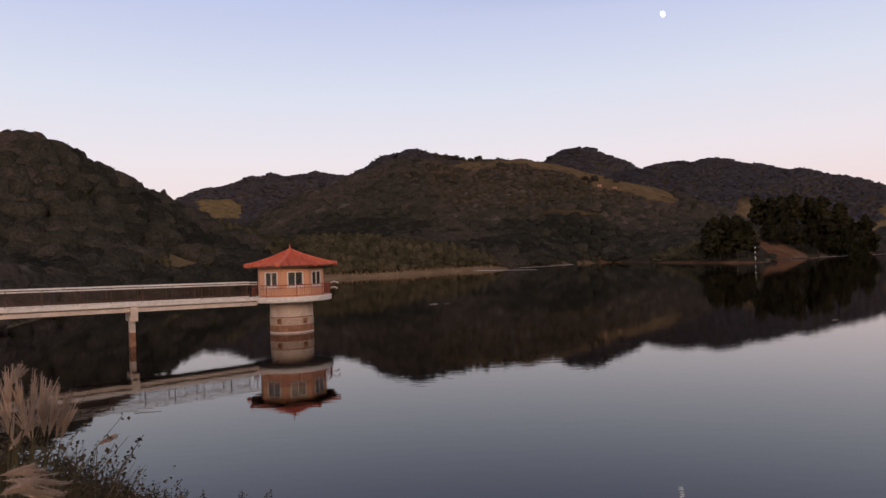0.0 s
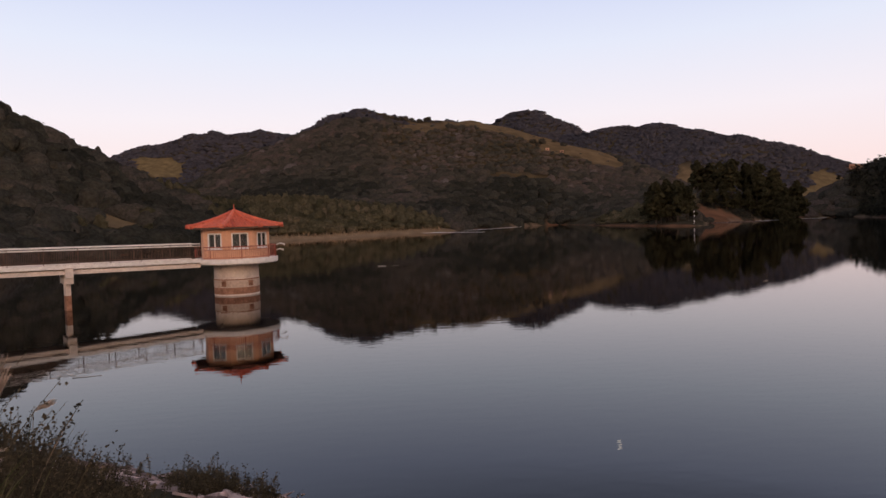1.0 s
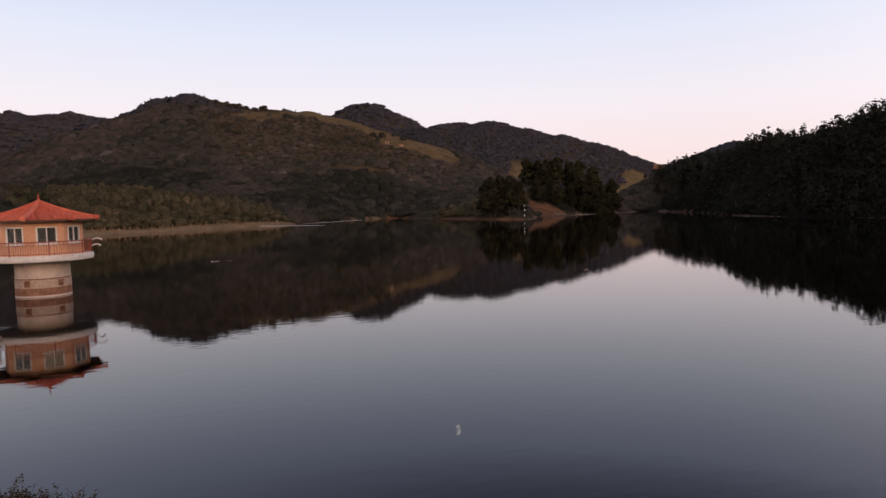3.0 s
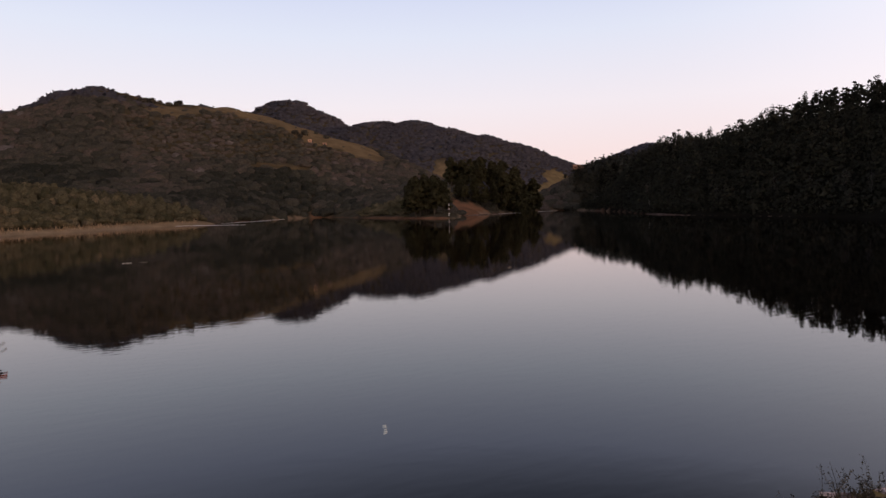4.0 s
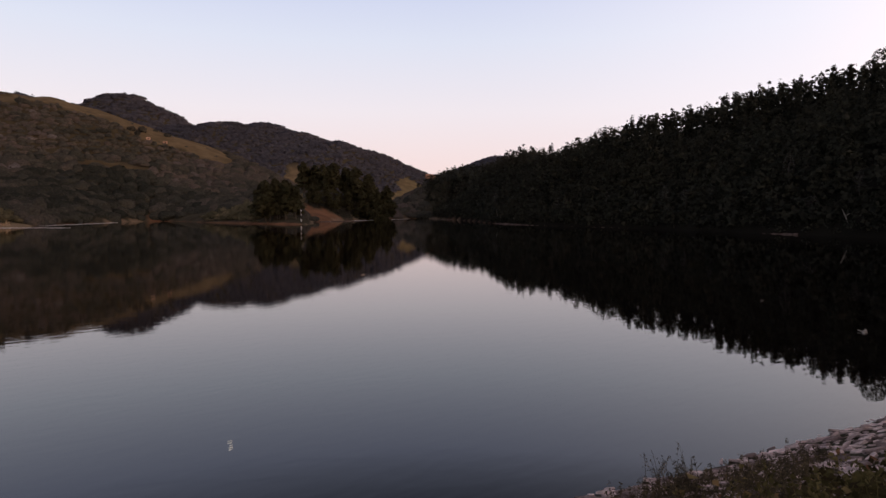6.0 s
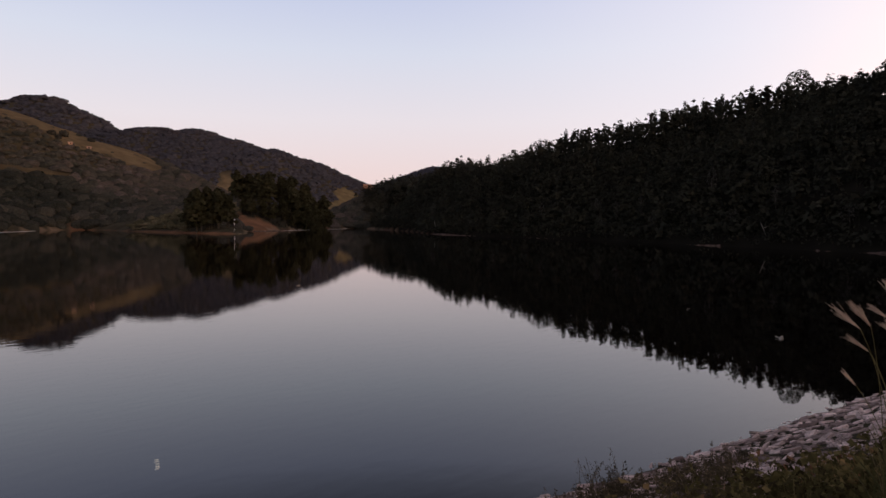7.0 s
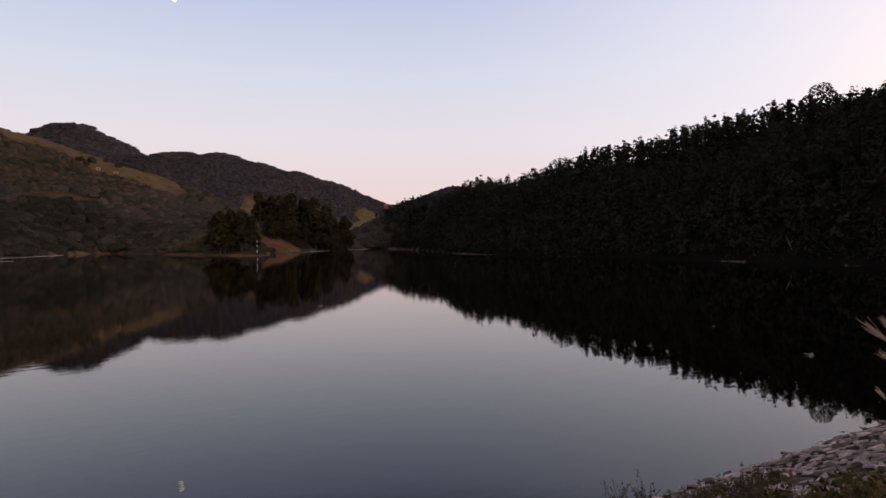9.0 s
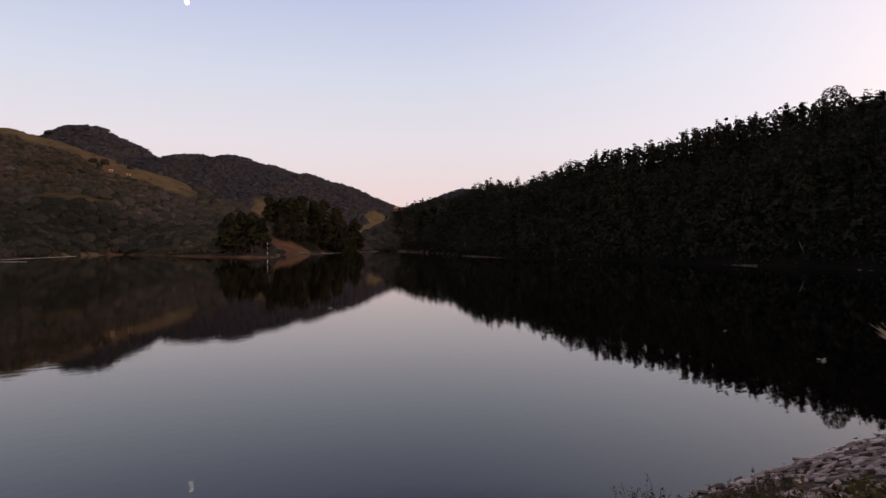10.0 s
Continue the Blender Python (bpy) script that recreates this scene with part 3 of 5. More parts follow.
def right_wood(x, y, d):
    """Where the dark conifer wood stands on the eastern shore."""
    az = np.degrees(np.arctan2(x, y))
    return (az > 37.0 + 1.0 * wobble(x, y, 40, 4)) & (np.hypot(x, y) < 520)


def pine_clump(x, y):
    return np.maximum(np.maximum(blob(x, y, 208, 356, 46, 26, -30, 40), blob(x, y, 186, 322, 40, 18, -30, 43)), blob(x, y, 128, 286, 16, 26, 0, 41)) > .5


def wood(name, label, x, y, z, rad, high, per, spray, mat, seed, tones, level=1, pine=None, core=.8):
    r = np.random.RandomState(seed)
    base = np.stack([x, y, z - .2], -1)
    if pine:
        v, f, own, nrm = pine(base, rad, high, per, r)
        tv, tf = trunks(base, high * .92, rad * .05, r)
        f = np.concatenate([f, tf + len(v)])
        nrm = np.concatenate([nrm, unit(tv - base.repeat(10, 0) * np.array([1, 1, 0]) - tv * np.array([0, 0, 1]))])
        v, own = np.concatenate([v, tv]), np.concatenate([own, np.arange(len(base)).repeat(10)])
    else:
        v, f, own, nrm = broad_crowns(base, rad, high, per, spray, r, level, core)
    tone = np.clip(tones[own] + r.normal(0, .03, len(own)), 0, 1)
    return thing(name, mesh_from(name, v, f, mat, True, tone, normals=nrm), label, "woods", "stuff")


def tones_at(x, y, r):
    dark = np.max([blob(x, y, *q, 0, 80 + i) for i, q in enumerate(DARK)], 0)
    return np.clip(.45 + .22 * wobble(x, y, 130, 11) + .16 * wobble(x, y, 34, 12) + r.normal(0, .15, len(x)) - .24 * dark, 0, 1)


def spit_at(x, y):
    return np.maximum(blob(x, y, -30, 274, 64, 54, 20, 50), blob(x, y, 110, 314, 22, 52, 0, 52))


def bare_bank(x, y):
    return blob(x, y, 124, 256, 22, 18, 0, 54) > .2


# mixed broadleaf woods, ring by ring: sector, spacing, tree height, sprays a crown, core level
RINGS = [(-44, 40, 40, 350, 4.5, 9.0, 18, 2, .11, .95, "mixed olive and brown autumn trees close behind the shore"), (-38, 48, 350, 600, 5.2, 8.2, 6, 1, .2, .95, "autumn woods in olive and brown on the hillside"),
         (-38, 52, 600, 900, 6.2, 7.6, 5, 0, .36, .95, "woods over the upper hillside, tinted blue-grey for haze"), (-36, 56, 900, 1220, 8.0, 7.6, 1, 0, .4, 1.0, "dark woods on the distant hills, tinted blue-grey for haze")]
# ovals where the tree tone is lowered: (x, y, half width, half depth)
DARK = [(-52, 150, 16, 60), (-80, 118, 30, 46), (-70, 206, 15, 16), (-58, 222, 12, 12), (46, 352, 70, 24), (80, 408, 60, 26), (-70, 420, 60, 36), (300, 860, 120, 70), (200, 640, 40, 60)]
for i, (a0, a1, r0, r1, gap, tall, per, level, spray, core, text) in enumerate(RINGS):
    x, y, d, c, z = sow(a0, a1, r0, r1, gap, 100 + i)
    s = np.random.RandomState(200 + i)
    low_bank = (spit_at(x, y) > .4) | ((d < 22) & (np.degrees(np.arctan2(x, y)) < 2) & (np.degrees(np.arctan2(x, y)) > -15) & (np.hypot(x, y) > 60))
    keep = ((c < .37) | ((s.rand(len(x)) < .03 + .3 * np.clip(wobble(x, y, 26, 33) * 1.6, 0, 1)) & (c < .52))) & ~right_wood(x, y, d) & ~pine_clump(x, y) & ~bare_bank(x, y) & ~(blob(x, y, -68, 164, 11, 17, 0, 55) > .3) & ~low_bank & (np.hypot(x, y - 10) > 62)
    x, y, z, c, d = x[keep], y[keep], z[keep], c[keep], d[keep]
    rad = gap * np.clip(np.exp(s.normal(0, .26, len(x))), .55, 1.6)  * np.where(c > .37, .5, 1)
    scrub = blob(x, y, 78, 515, 105, 62, 0, 71)
    rad = rad * (1 - .35 * scrub)
    high = tall * (1 - .5 * scrub) * s.uniform(.75, 1.2, len(x)) * np.where(s.rand(len(x)) < .06, 1.3, 1) * np.where(c > .37, .45, 1) * np.clip(.65 + d / 30, .65, 1)
    wood("woods", text, x, y, z - (.4 if r1 < 400 else .5 if r1 < 800 else .6) * high, rad, high, per, spray, M_broadleaf if r1 < 800 else M_hazewood, 300 + i, tones_at(x, y, s) if r1 < 800 else .5 + .5 * (tones_at(x, y, s) - .5), level, core=core)

# dark mixed wood on the eastern shore
x, y, d, c, z = sow(36, 100, 100, 520, 4.3, 120)
keep = right_wood(x, y, d) & (d < 130)
x, y, z, d = x[keep], y[keep], z[keep], d[keep]
s = np.random.RandomState(220)
fir = s.rand(len(x)) < np.where(d > 45, .75, .45)
grow = np.clip(.5 + d / 50, .5, 1)
wood("pine_wood", "nearly black red pines crowding the steep shore", x[fir], y[fir], z[fir], s.uniform(2.3, 3.7, fir.sum()), s.uniform(6, 9.5, fir.sum()) * grow[fir], 64, 0, M_pine, 320, s.rand(fir.sum()) ** 1.5 * .6, pine=pad_pine_crowns)
cs = np.random.RandomState(221)
crest = fir & (np.degrees(np.arctan2(x, y)) > 47) & (z > 26) & (cs.rand(len(x)) < .3 + .5 * wobble(x, y, 30, 34))
wood("crest_pines", "dark layered conifers along the wooded skyline", x[crest], y[crest], z[crest], cs.uniform(2.0, 3.4, crest.sum()), cs.uniform(6.5, 12, crest.sum()), 190, 0, M_pine, 323, cs.rand(crest.sum()) * .5, pine=pine_crowns)
oak = ~fir & ~((np.degrees(np.arctan2(x, y)) < 47) & (d > 30))
knoll = ~fir & ~oak
wood("dark_broadleaf_wood", "grey-brown broadleaf trees on the end of the wooded slope", x[knoll], y[knoll], z[knoll], s.uniform(2.4, 3.6, knoll.sum()), s.uniform(5.5, 9, knoll.sum()) * grow[knoll], 60, .2, M_broadleaf, 322, s.rand(knoll.sum()) * .4, core=.7)
wood("dark_broadleaf_wood", "dark broadleaf trees among the pines on the shaded shore", x[oak], y[oak], z[oak], s.uniform(2.2, 3.6, oak.sum()), s.uniform(5.5, 9.5, oak.sum()) * grow[oak], 70, .27, M_pine, 321, s.rand(oak.sum()) * .5, None)

# undergrowth that closes the foot of the shaded wood
x, y, d, c, z = sow(37, 100, 90, 430, 1.75, 126, .35)
keep = right_wood(x, y, d) & (d < 6.5)
x, y, z = x[keep], y[keep], z[keep]
s = np.random.RandomState(226)
wood("shore_scrub", "low dark scrub hanging over the waterline", x, y, z, s.uniform(.9, 1.6, len(x)), s.uniform(1.1, 2.6, len(x)), 30, .42, M_pine, 327, s.rand(len(x)) ** 2 * .6, None)
x, y, d, c, z = sow(24, 38, 280, 400, 2.4, 127, .6)
keep = (blob(x, y, 188, 324, 46, 22, -30, 43) > .25) & (c < .42)
x, y, z = x[keep], y[keep], z[keep]
wood("clump_scrub", "low olive scrub at the foot of the pine clump", x, y, z, s.uniform(1.3, 2.2, len(x)), s.uniform(1.4, 3.0, len(x)), 30, .3, M_broadleaf, 328, s.rand(len(x)) * .3, None)
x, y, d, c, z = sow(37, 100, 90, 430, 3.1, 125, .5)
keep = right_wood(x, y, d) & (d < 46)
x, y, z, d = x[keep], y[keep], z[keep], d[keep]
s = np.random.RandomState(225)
# Low tones put the shade at the wood's foot into the scrub's colour.
wood("undergrowth", "scrub filling the foot of the wood, coloured dark for its shade", x, y, z, s.uniform(1.6, 2.6, len(x)), s.uniform(2.0, 4.6, len(x)), 26, .5, M_pine, 326, s.rand(len(x)) ** 2 * .3, None)

# olive willow shrubs on the low spit
x, y, d, c, z = sow(-44, 24, 60, 350, 3.4, 130)
s = np.random.RandomState(230)
keep = ((spit_at(x, y) > .3) | ((d < 26) & (np.degrees(np.arctan2(x, y)) < 1) & ((np.degrees(np.arctan2(x, y)) > -15) | (s.rand(len(x)) < .22)))) & (c < .45) & ~bare_bank(x, y) & (np.hypot(x, y - 10) > 62)
x, y, z, d = x[keep], y[keep], z[keep], d[keep]
wood("willow_shrubs", "rounded olive-green willow shrubs on the low shore", x, y, z, s.uniform(1.7, 3.0, len(x)), s.uniform(2.8, 6.2, len(x)) * np.clip(.3 + d / 28, .3, 1.35), 58, .2, M_shrub, 330, np.clip(.4 + .45 * wobble(x, y, 22, 44) - .45 * (np.degrees(np.arctan2(x, y)) < -13) + s.normal(0, .14, len(x)), 0, 1), core=.84)

# dry reeds along the low spit
x, y, d, c, z = sow(-30, 4.5, 190, 300, .62, 140)
s = np.random.RandomState(240)
keep = (blob(x, y, -12, 242, 62, 60, 20, 61) > .35) & (d < 5.5) & (d > .9) & (s.rand(len(x)) < .6)
x, y, z = x[keep], y[keep], z[keep]
n = len(x)
lean, tall, wide, a = s.normal(0, .25, (n, 2)), s.uniform(.5, 1.5, n), s.uniform(.05, .13, n), s.uniform(0, 3.14, n)
low = np.stack([x, y, z - .05], -1)
acr = np.stack([np.cos(a), np.sin(a), 0 * a], -1) * wide[:, None]
tip = low + np.concatenate([lean, np.ones((n, 1))], 1) * tall[:, None]
M_reed = material("dry_reed", [(0.0, (0.20, 0.14, 0.085)), (0.5, (0.30, 0.21, 0.13)), (1.0, (0.38, 0.28, 0.19))], 0.9, 0.5, source="attribute", attribute="tone")
thing("reeds", mesh_from("reeds", np.stack([low - acr, low + acr, tip + acr * .4, tip - acr * .4], 1).reshape(-1, 3), np.arange(n * 4).reshape(-1, 4), M_reed, False, s.rand(n).repeat(4)), "strip of dry tan reeds at the edge of the spit", "reeds", "stuff")


# ---- intake tower ----
TX, TY = -12.2, 51.1
FACE = math.degrees(math.atan2(TX, TY))
tower = tagged(new("intake_tower"), "octagonal orange valve house with red tiled roof on a round shaft", "tower")
tower.matrix_world = pose(TX, TY, 0, 0, 0, -FACE + 8 + 180)    # local +y is the normal of the wall facing the dam
W = 2.62                                  # corner radius of the walls
FLOOR, EAVE, APEX = 2.86, 5.22, 6.42


def corner(i, r, z):
    a = radians(90 + 22.5 + 45 * i)
    return Vector((r * math.cos(a), r * math.sin(a), z))


part("shaft", lathe(bmesh.new(), [(1.70, -2.5), (1.70, .02), (1.70, 1.28), (1.67, 1.30), (1.67, 2.42)]), M_cream, tower, smooth=False)
part("stain_band", lathe(bmesh.new(), [(1.703, .12), (1.706, .15), (1.706, .55), (1.703, .62)]), M_stain, tower, "brown high-water stain round the shaft")
part("tide_band", lathe(bmesh.new(), [(1.703, .62), (1.705, .66), (1.705, 1.16), (1.703, 1.2)]), M_tide, tower, "tan weathered band above the stain")
part("ledge", lathe(bmesh.new(), [(1.703, 1.20), (1.722, 1.22), (1.722, 1.26), (1.703, 1.28)]), M_stain, tower, "brown pour line round the shaft")
part("gallery_slab", lathe(bmesh.new(), [(2.98, 2.42), (3.15, 2.45), (3.18, 2.49), (3.18, 2.83), (3.15, 2.86), (2.3, 2.86)], 64), M_white, tower, "white round gallery slab", True)
for a in (48, 118):
    bm = bmesh.new()
    box(bm, -.2, .2, 1.68, 1.718, .72, 1.14, pose(0, 0, 0, 0, 0, a - 90), .01)
    part("gate_plate", bm, M_stain, tower, "rusty intake plate")
side_at = radians(38)
bm = bmesh.new()
ring = []
for off in (-.14, .14):
    for r0, z0 in ((1.6, 2.43), (2.05, 2.43), (1.6, 1.98)):
        ring.append(bm.verts.new((r0 * math.cos(side_at) - off * math.sin(side_at), r0 * math.sin(side_at) + off * math.cos(side_at), z0)))
for f in ((0, 1, 2), (5, 4, 3), (0, 3, 4, 1), (1, 4, 5, 2), (2, 5, 3, 0)):
    bm.faces.new([ring[k] for k in f])
bmesh.ops.recalc_face_normals(bm, faces=bm.faces)
part("corbel", bm, M_cream, tower, "small sloped concrete corbel")
# walls with window openings
for i in range(8):
    a, b = corner(i - 1, W, 0), corner(i, W, 0)
    wide, mid = (b - a).length, (a + b) / 2
    m = Matrix.Translation(mid) @ Matrix.Rotation(math.atan2(mid.y, mid.x) - math.pi / 2, 4, "Z")
    hw, t = wide / 2, .16
    has_window = i in (0, 1, 7, 3, 5)
    bm = bmesh.new()
    w0, z0, z1 = .60, 3.62, 4.78
    if has_window:
        box(bm, -hw, -w0, -t, 0, FLOOR, EAVE, m), box(bm, w0, hw, -t, 0, FLOOR, EAVE, m)
        box(bm, -w0, w0, -t, 0, FLOOR, z0, m), box(bm, -w0, w0, -t, 0, z1, EAVE, m)
    else:
        box(bm, -hw, hw, -t, 0, FLOOR, EAVE, m)
    wall = part("wall", bm, M_wall, tower)
    if has_window:
        bm = bmesh.new()
        f = .085
        for (x0, x1, q0, q1) in ((-w0 - .02, -w0 + f, z0, z1), (w0 - f, w0 + .02, z0, z1), (-w0 + f, w0 - f, z1 - f, z1 + .02), (-w0 + f, w0 - f, z0 - .02, z0 + f), (-.03, .03, z0 + f, z1 - f)):
            box(bm, x0, x1, -.07, .03, q0, q1, m, .006)
        win = part("window", bm, M_white, tower, "white sliding window with two panes")
        bm = bmesh.new()
        box(bm, -w0 - .06, w0 + .06, -.02, .08, z0 - .08, z0 - .02, m, .01)
        part("sill", bm, M_white, win)
        open_side = -1 if i == 0 else 0
        for side in (-1, 1):
            bm = bmesh.new()
            box(bm, min(side * .03, side * (w0 - f)), max(side * .03, side * (w0 - f)), -.045, -.037, z0 + f, z1 - f, m)
            part("pane", bm, M_glass, win)
            bm = bmesh.new()
            x0, x1 = sorted((side * .04, side * (w0 - f)))
            n = 8
            for k in range(n):
                box(bm, x0 + (x1 - x0) * k / n, x0 + (x1 - x0) * (k + 1) / n, -.125 - .02 * (k % 2), -.115 - .02 * (k % 2), z0 + .03, z1 - .03, m)
            # Behind the open half a near-black sheet paints the dark of the room.
            part("curtain", bm, M_dark if side == open_side else M_curtain, win)
# floor and ceiling, painted near-black for the dark inside
bm = bmesh.new()
vs = [bm.verts.new(corner(i, W - .2, FLOOR + .01)) for i in range(8)]
bm.faces.new(vs)
part("inner_floor", bm, M_dark, tower)
bm = bmesh.new()
top = [bm.verts.new(corner(i, W - .02, EAVE - .02)) for i in range(8)]
bm.faces.new(top)
part("inner_ceiling", bm, M_dark, tower)

# roof: eight slopes that flare at the eave, each with rolled tile rows, and hip ridges
RR = 3.50


def roof_at(u, v):
    """Height and radius along the slope: u 0 at the apex, 1 at the eave."""
    return RR * u, EAVE + .02 + (APEX - EAVE) * ((1 - u) * .72 + .28 * max(0, 1 - u) ** 2.4)


def slope_point(i, u, v):
    """v in -1..1 across slope i."""
    r, z = roof_at(u, v)
    a, b = corner(i - 1, r, z), corner(i, r, z)
    p = a.lerp(b, (v + 1) / 2)
    p.z += .045 * u * u * abs(v) ** 3
    return p


for i in range(8):
    bm = bmesh.new()
    nu, nv = 6, 8
    g = [[bm.verts.new(slope_point(i, max(.001, u / nu), -1 + 2 * v / nv)) for v in range(nv + 1)] for u in range(nu + 1)]
    for u in range(nu):
        for v in range(nv):
            bm.faces.new((g[u][v], g[u + 1][v], g[u + 1][v + 1], g[u][v + 1]))
    slope = part("roof_slope", bm, M_tile, tower)
    bm = bmesh.new()
    low = [[bm.verts.new(slope_point(i, max(.001, u / nu), -1 + 2 * v / nv) - Vector((0, 0, .13))) for v in range(nv + 1)] for u in range(nu + 1)]
    for u in range(nu):
        for v in range(nv):
            bm.faces.new((low[u][v + 1], low[u + 1][v + 1], low[u + 1][v], low[u][v]))
    rim = [bm.verts.new(slope_point(i, 1, -1 + 2 * v / nv)) for v in range(nv + 1)]
    for v in range(nv):
        bm.faces.new((rim[v], low[nu][v], low[nu][v + 1], rim[v + 1]))
    part("soffit", bm, M_mesh, slope, "dark brown boarded underside")
    # tile rolls run straight down the slope at even spacing
    half = (corner(0, RR, 0) - corner(1, RR, 0)).length / 2
    rolls = 11
    for k in range(rolls):
        x = (-1 + 2 * (k + .5) / rolls)
        u0 = max(abs(x) * 1.02, .06)
        if u0 > .93:
            continue
        bm = bmesh.new()
        steps = max(2, int((1 - u0) * 8))
        prev = None
        for q in range(steps + 1):
            u = u0 + (1.012 - u0) * q / steps
            c = slope_point(i, u, x / u)
            c2 = slope_point(i, u, min(1, x / u + .02))
            acr = (c2 - c).normalized() * .085
            ring = [bm.verts.new(c - acr), bm.verts.new(c - acr * .6 + Vector((0, 0, .09))), bm.verts.new(c + acr * .6 + Vector((0, 0, .09))), bm.verts.new(c + acr)]
            if prev:
                for s in range(3):
                    bm.faces.new((prev[s], prev[s + 1], ring[s + 1], ring[s]))
            prev = ring
        bm.faces.new(prev[::-1])
        part("tile_roll", bm, M_tile, slope)
    bm = bmesh.new()
    pts = [slope_point(i, .02 + 1.0 * q / 7, 1) + Vector((0, 0, .05)) for q in range(8)]
    pts.append(pts[-1] + (pts[-1] - pts[-2]) * .3 + Vector((0, 0, .05)))
    rings = []
    for q, p in enumerate(pts):
        way = (pts[min(q + 1, 8)] - pts[max(q - 1, 0)]).normalized()
        acr = way.cross(Vector((0, 0, 1))).normalized()
        rise = acr.cross(way)
        fat = .15 if q < 7 else .18
        rings.append([bm.verts.new(p + (acr * math.cos(radians(45 * g)) + rise * math.sin(radians(45 * g))) * fat) for g in range(8)])
    for a, b in zip(rings, rings[1:]):
        for g in range(8):
            bm.faces.new((a[g], a[(g + 1) % 8], b[(g + 1) % 8], b[g]))
    bm.faces.new(rings[-1])
    bmesh.ops.recalc_face_normals(bm, faces=bm.faces)
    part("hip_ridge", bm, M_tile, tower, "thick red hip ridge")
bm = bmesh.new()
lathe(bm, [(.26, APEX - .12), (.24, APEX + .08), (.14, APEX + .12), (.10, APEX + .2), (.035, APEX + .34), (.03, APEX + .52), (.008, APEX + .60)], 12)
part("finial", bm, M_tile, tower, "small red finial", True)

# gallery railing
bm = bmesh.new()
n = 64
GATE = 12                     # segments left open for the bridge


def gallery(i, r, z):
    a = 2 * math.pi * i / n + radians(90)
    return Vector((r * math.cos(a), r * math.sin(a), z))


bridge_dir = Vector((-9.4, -6.5, 0)).normalized()
local = tower.matrix_world.inverted().to_3x3() @ bridge_dir
gate_at = (math.degrees(math.atan2(local.y, local.x)) - 90) % 360
railing = tagged(new("gallery_railing"), "red-brown painted metal railing round the gallery", "railing")
railing.matrix_world = tower.matrix_world.copy()
used = [i for i in range(n) if abs((i * 360 / n - gate_at + 180) % 360 - 180) > 20]
for z, name, r in ((3.77, "top_rail", .035), (2.97, "bottom_rail", .022), (3.55, "middle_rail", .018)):
    bm = bmesh.new()
    for i in used:
        if (i + 1) % n in used:
            rod(bm, gallery(i, 3.0, z), gallery(i + 1, 3.0, z), r, 6)
    part(name, bm, M_redrail, railing)
for i in used:
    bm = bmesh.new()
    thick = .035 if i % 8 == 0 else .013
    rod(bm, gallery(i, 3.0, 2.86), gallery(i, 3.0, 3.77), thick, 6)
    part("post" if i % 8 == 0 else "baluster", bm, M_redrail, railing)
    if i % 8:
        bm = bmesh.new()
        rod(bm, gallery(i + .5, 3.0, 2.97), gallery(i + .5, 3.0, 3.55), .013, 5)
        part("baluster", bm, M_redrail, railing)

# ---- footbridge to the shore ----
BX, BY = TX + bridge_dir.x * 3.05, TY + bridge_dir.y * 3.05
LEN = 26.0
bridge = tagged(new("footbridge"), "narrow concrete footbridge with white edge beams and metal railings", "bridge")
bridge.matrix_world = pose(BX, BY, 2.90, 0, -0.85, math.degrees(math.atan2(bridge_dir.y, bridge_dir.x)))
HALF = .95
bm = bmesh.new()
box(bm, 0, LEN, -HALF, HALF, -.14, -.02)
part("deck", bm, M_concrete, bridge)
for side in (-1, 1):
    y0, y1 = sorted((side * HALF, side * (HALF + .14)))
    bm = bmesh.new()
    box(bm, 0, LEN, y0, y1, -.24, .05, None, .015)
    part("edge_beam", bm, M_white, bridge, "white painted edge beam")
    y0, y1 = sorted((side * (HALF - .28), side * (HALF - .02)))
    bm = bmesh.new()
    box(bm, 0, LEN, y0, y1, -.60, -.31, None, .015)
    part("girder", bm, M_cream, bridge, "pale concrete girder under the edge")
    yr = side * (HALF + .04)
    for z, r, name in ((1.16, .04, "top_rail"), (1.0, .026, "upper_rail"), (.16, .02, "bottom_rail")):
        bm = bmesh.new()
        rod(bm, (0, yr, z), (LEN, yr, z), r, 8)
        part(name, bm, M_white if z >= 1 else M_mesh, bridge, "white painted handrail" if z >= 1 else "")
    for k in range(14):
        bm = bmesh.new()
        rod(bm, (.2 + k * 1.95, yr, .03), (.2 + k * 1.95, yr, 1.16), .028, 6)
        part("post", bm, M_mesh, bridge)
    for k in range(int(LEN / .10)):
        bm = bmesh.new()
        rod(bm, (.12 + k * .10, yr, .16), (.12 + k * .10, yr, 1.02), .009, 4)
        part("baluster", bm, M_mesh, bridge)


def pier(s):
    p = tagged(new("bridge_pier"), "concrete bridge pier with a stepped cap and brown water stain", "pier")
    p.matrix_world = pose(BX + bridge_dir.x * s, BY + bridge_dir.y * s, 0, 0, 0, math.degrees(math.atan2(bridge_dir.y, bridge_dir.x)))
    top = 2.28 + s * .0148
    bm = bmesh.new()
    box(bm, -.16, .16, -.42, .42, -2.5, top - .62, None, .03)
    part("column", bm, M_cream, p)
    bm = bmesh.new()
    box(bm, -.164, .164, -.424, .424, -.6, 1.02, None, .03)
    part("stained_base", bm, M_stain, p, "brown stained base")
    bm = bmesh.new()
    box(bm, -.27, .27, -.9, .9, top - .62, top - .22, None, .03)
    box(bm, -.24, .24, -1.12, 1.12, top - .22, top + .45, None, .02)
    part("cap", bm, M_cream, p, "stepped concrete cap")
    return p


pier(8.55)


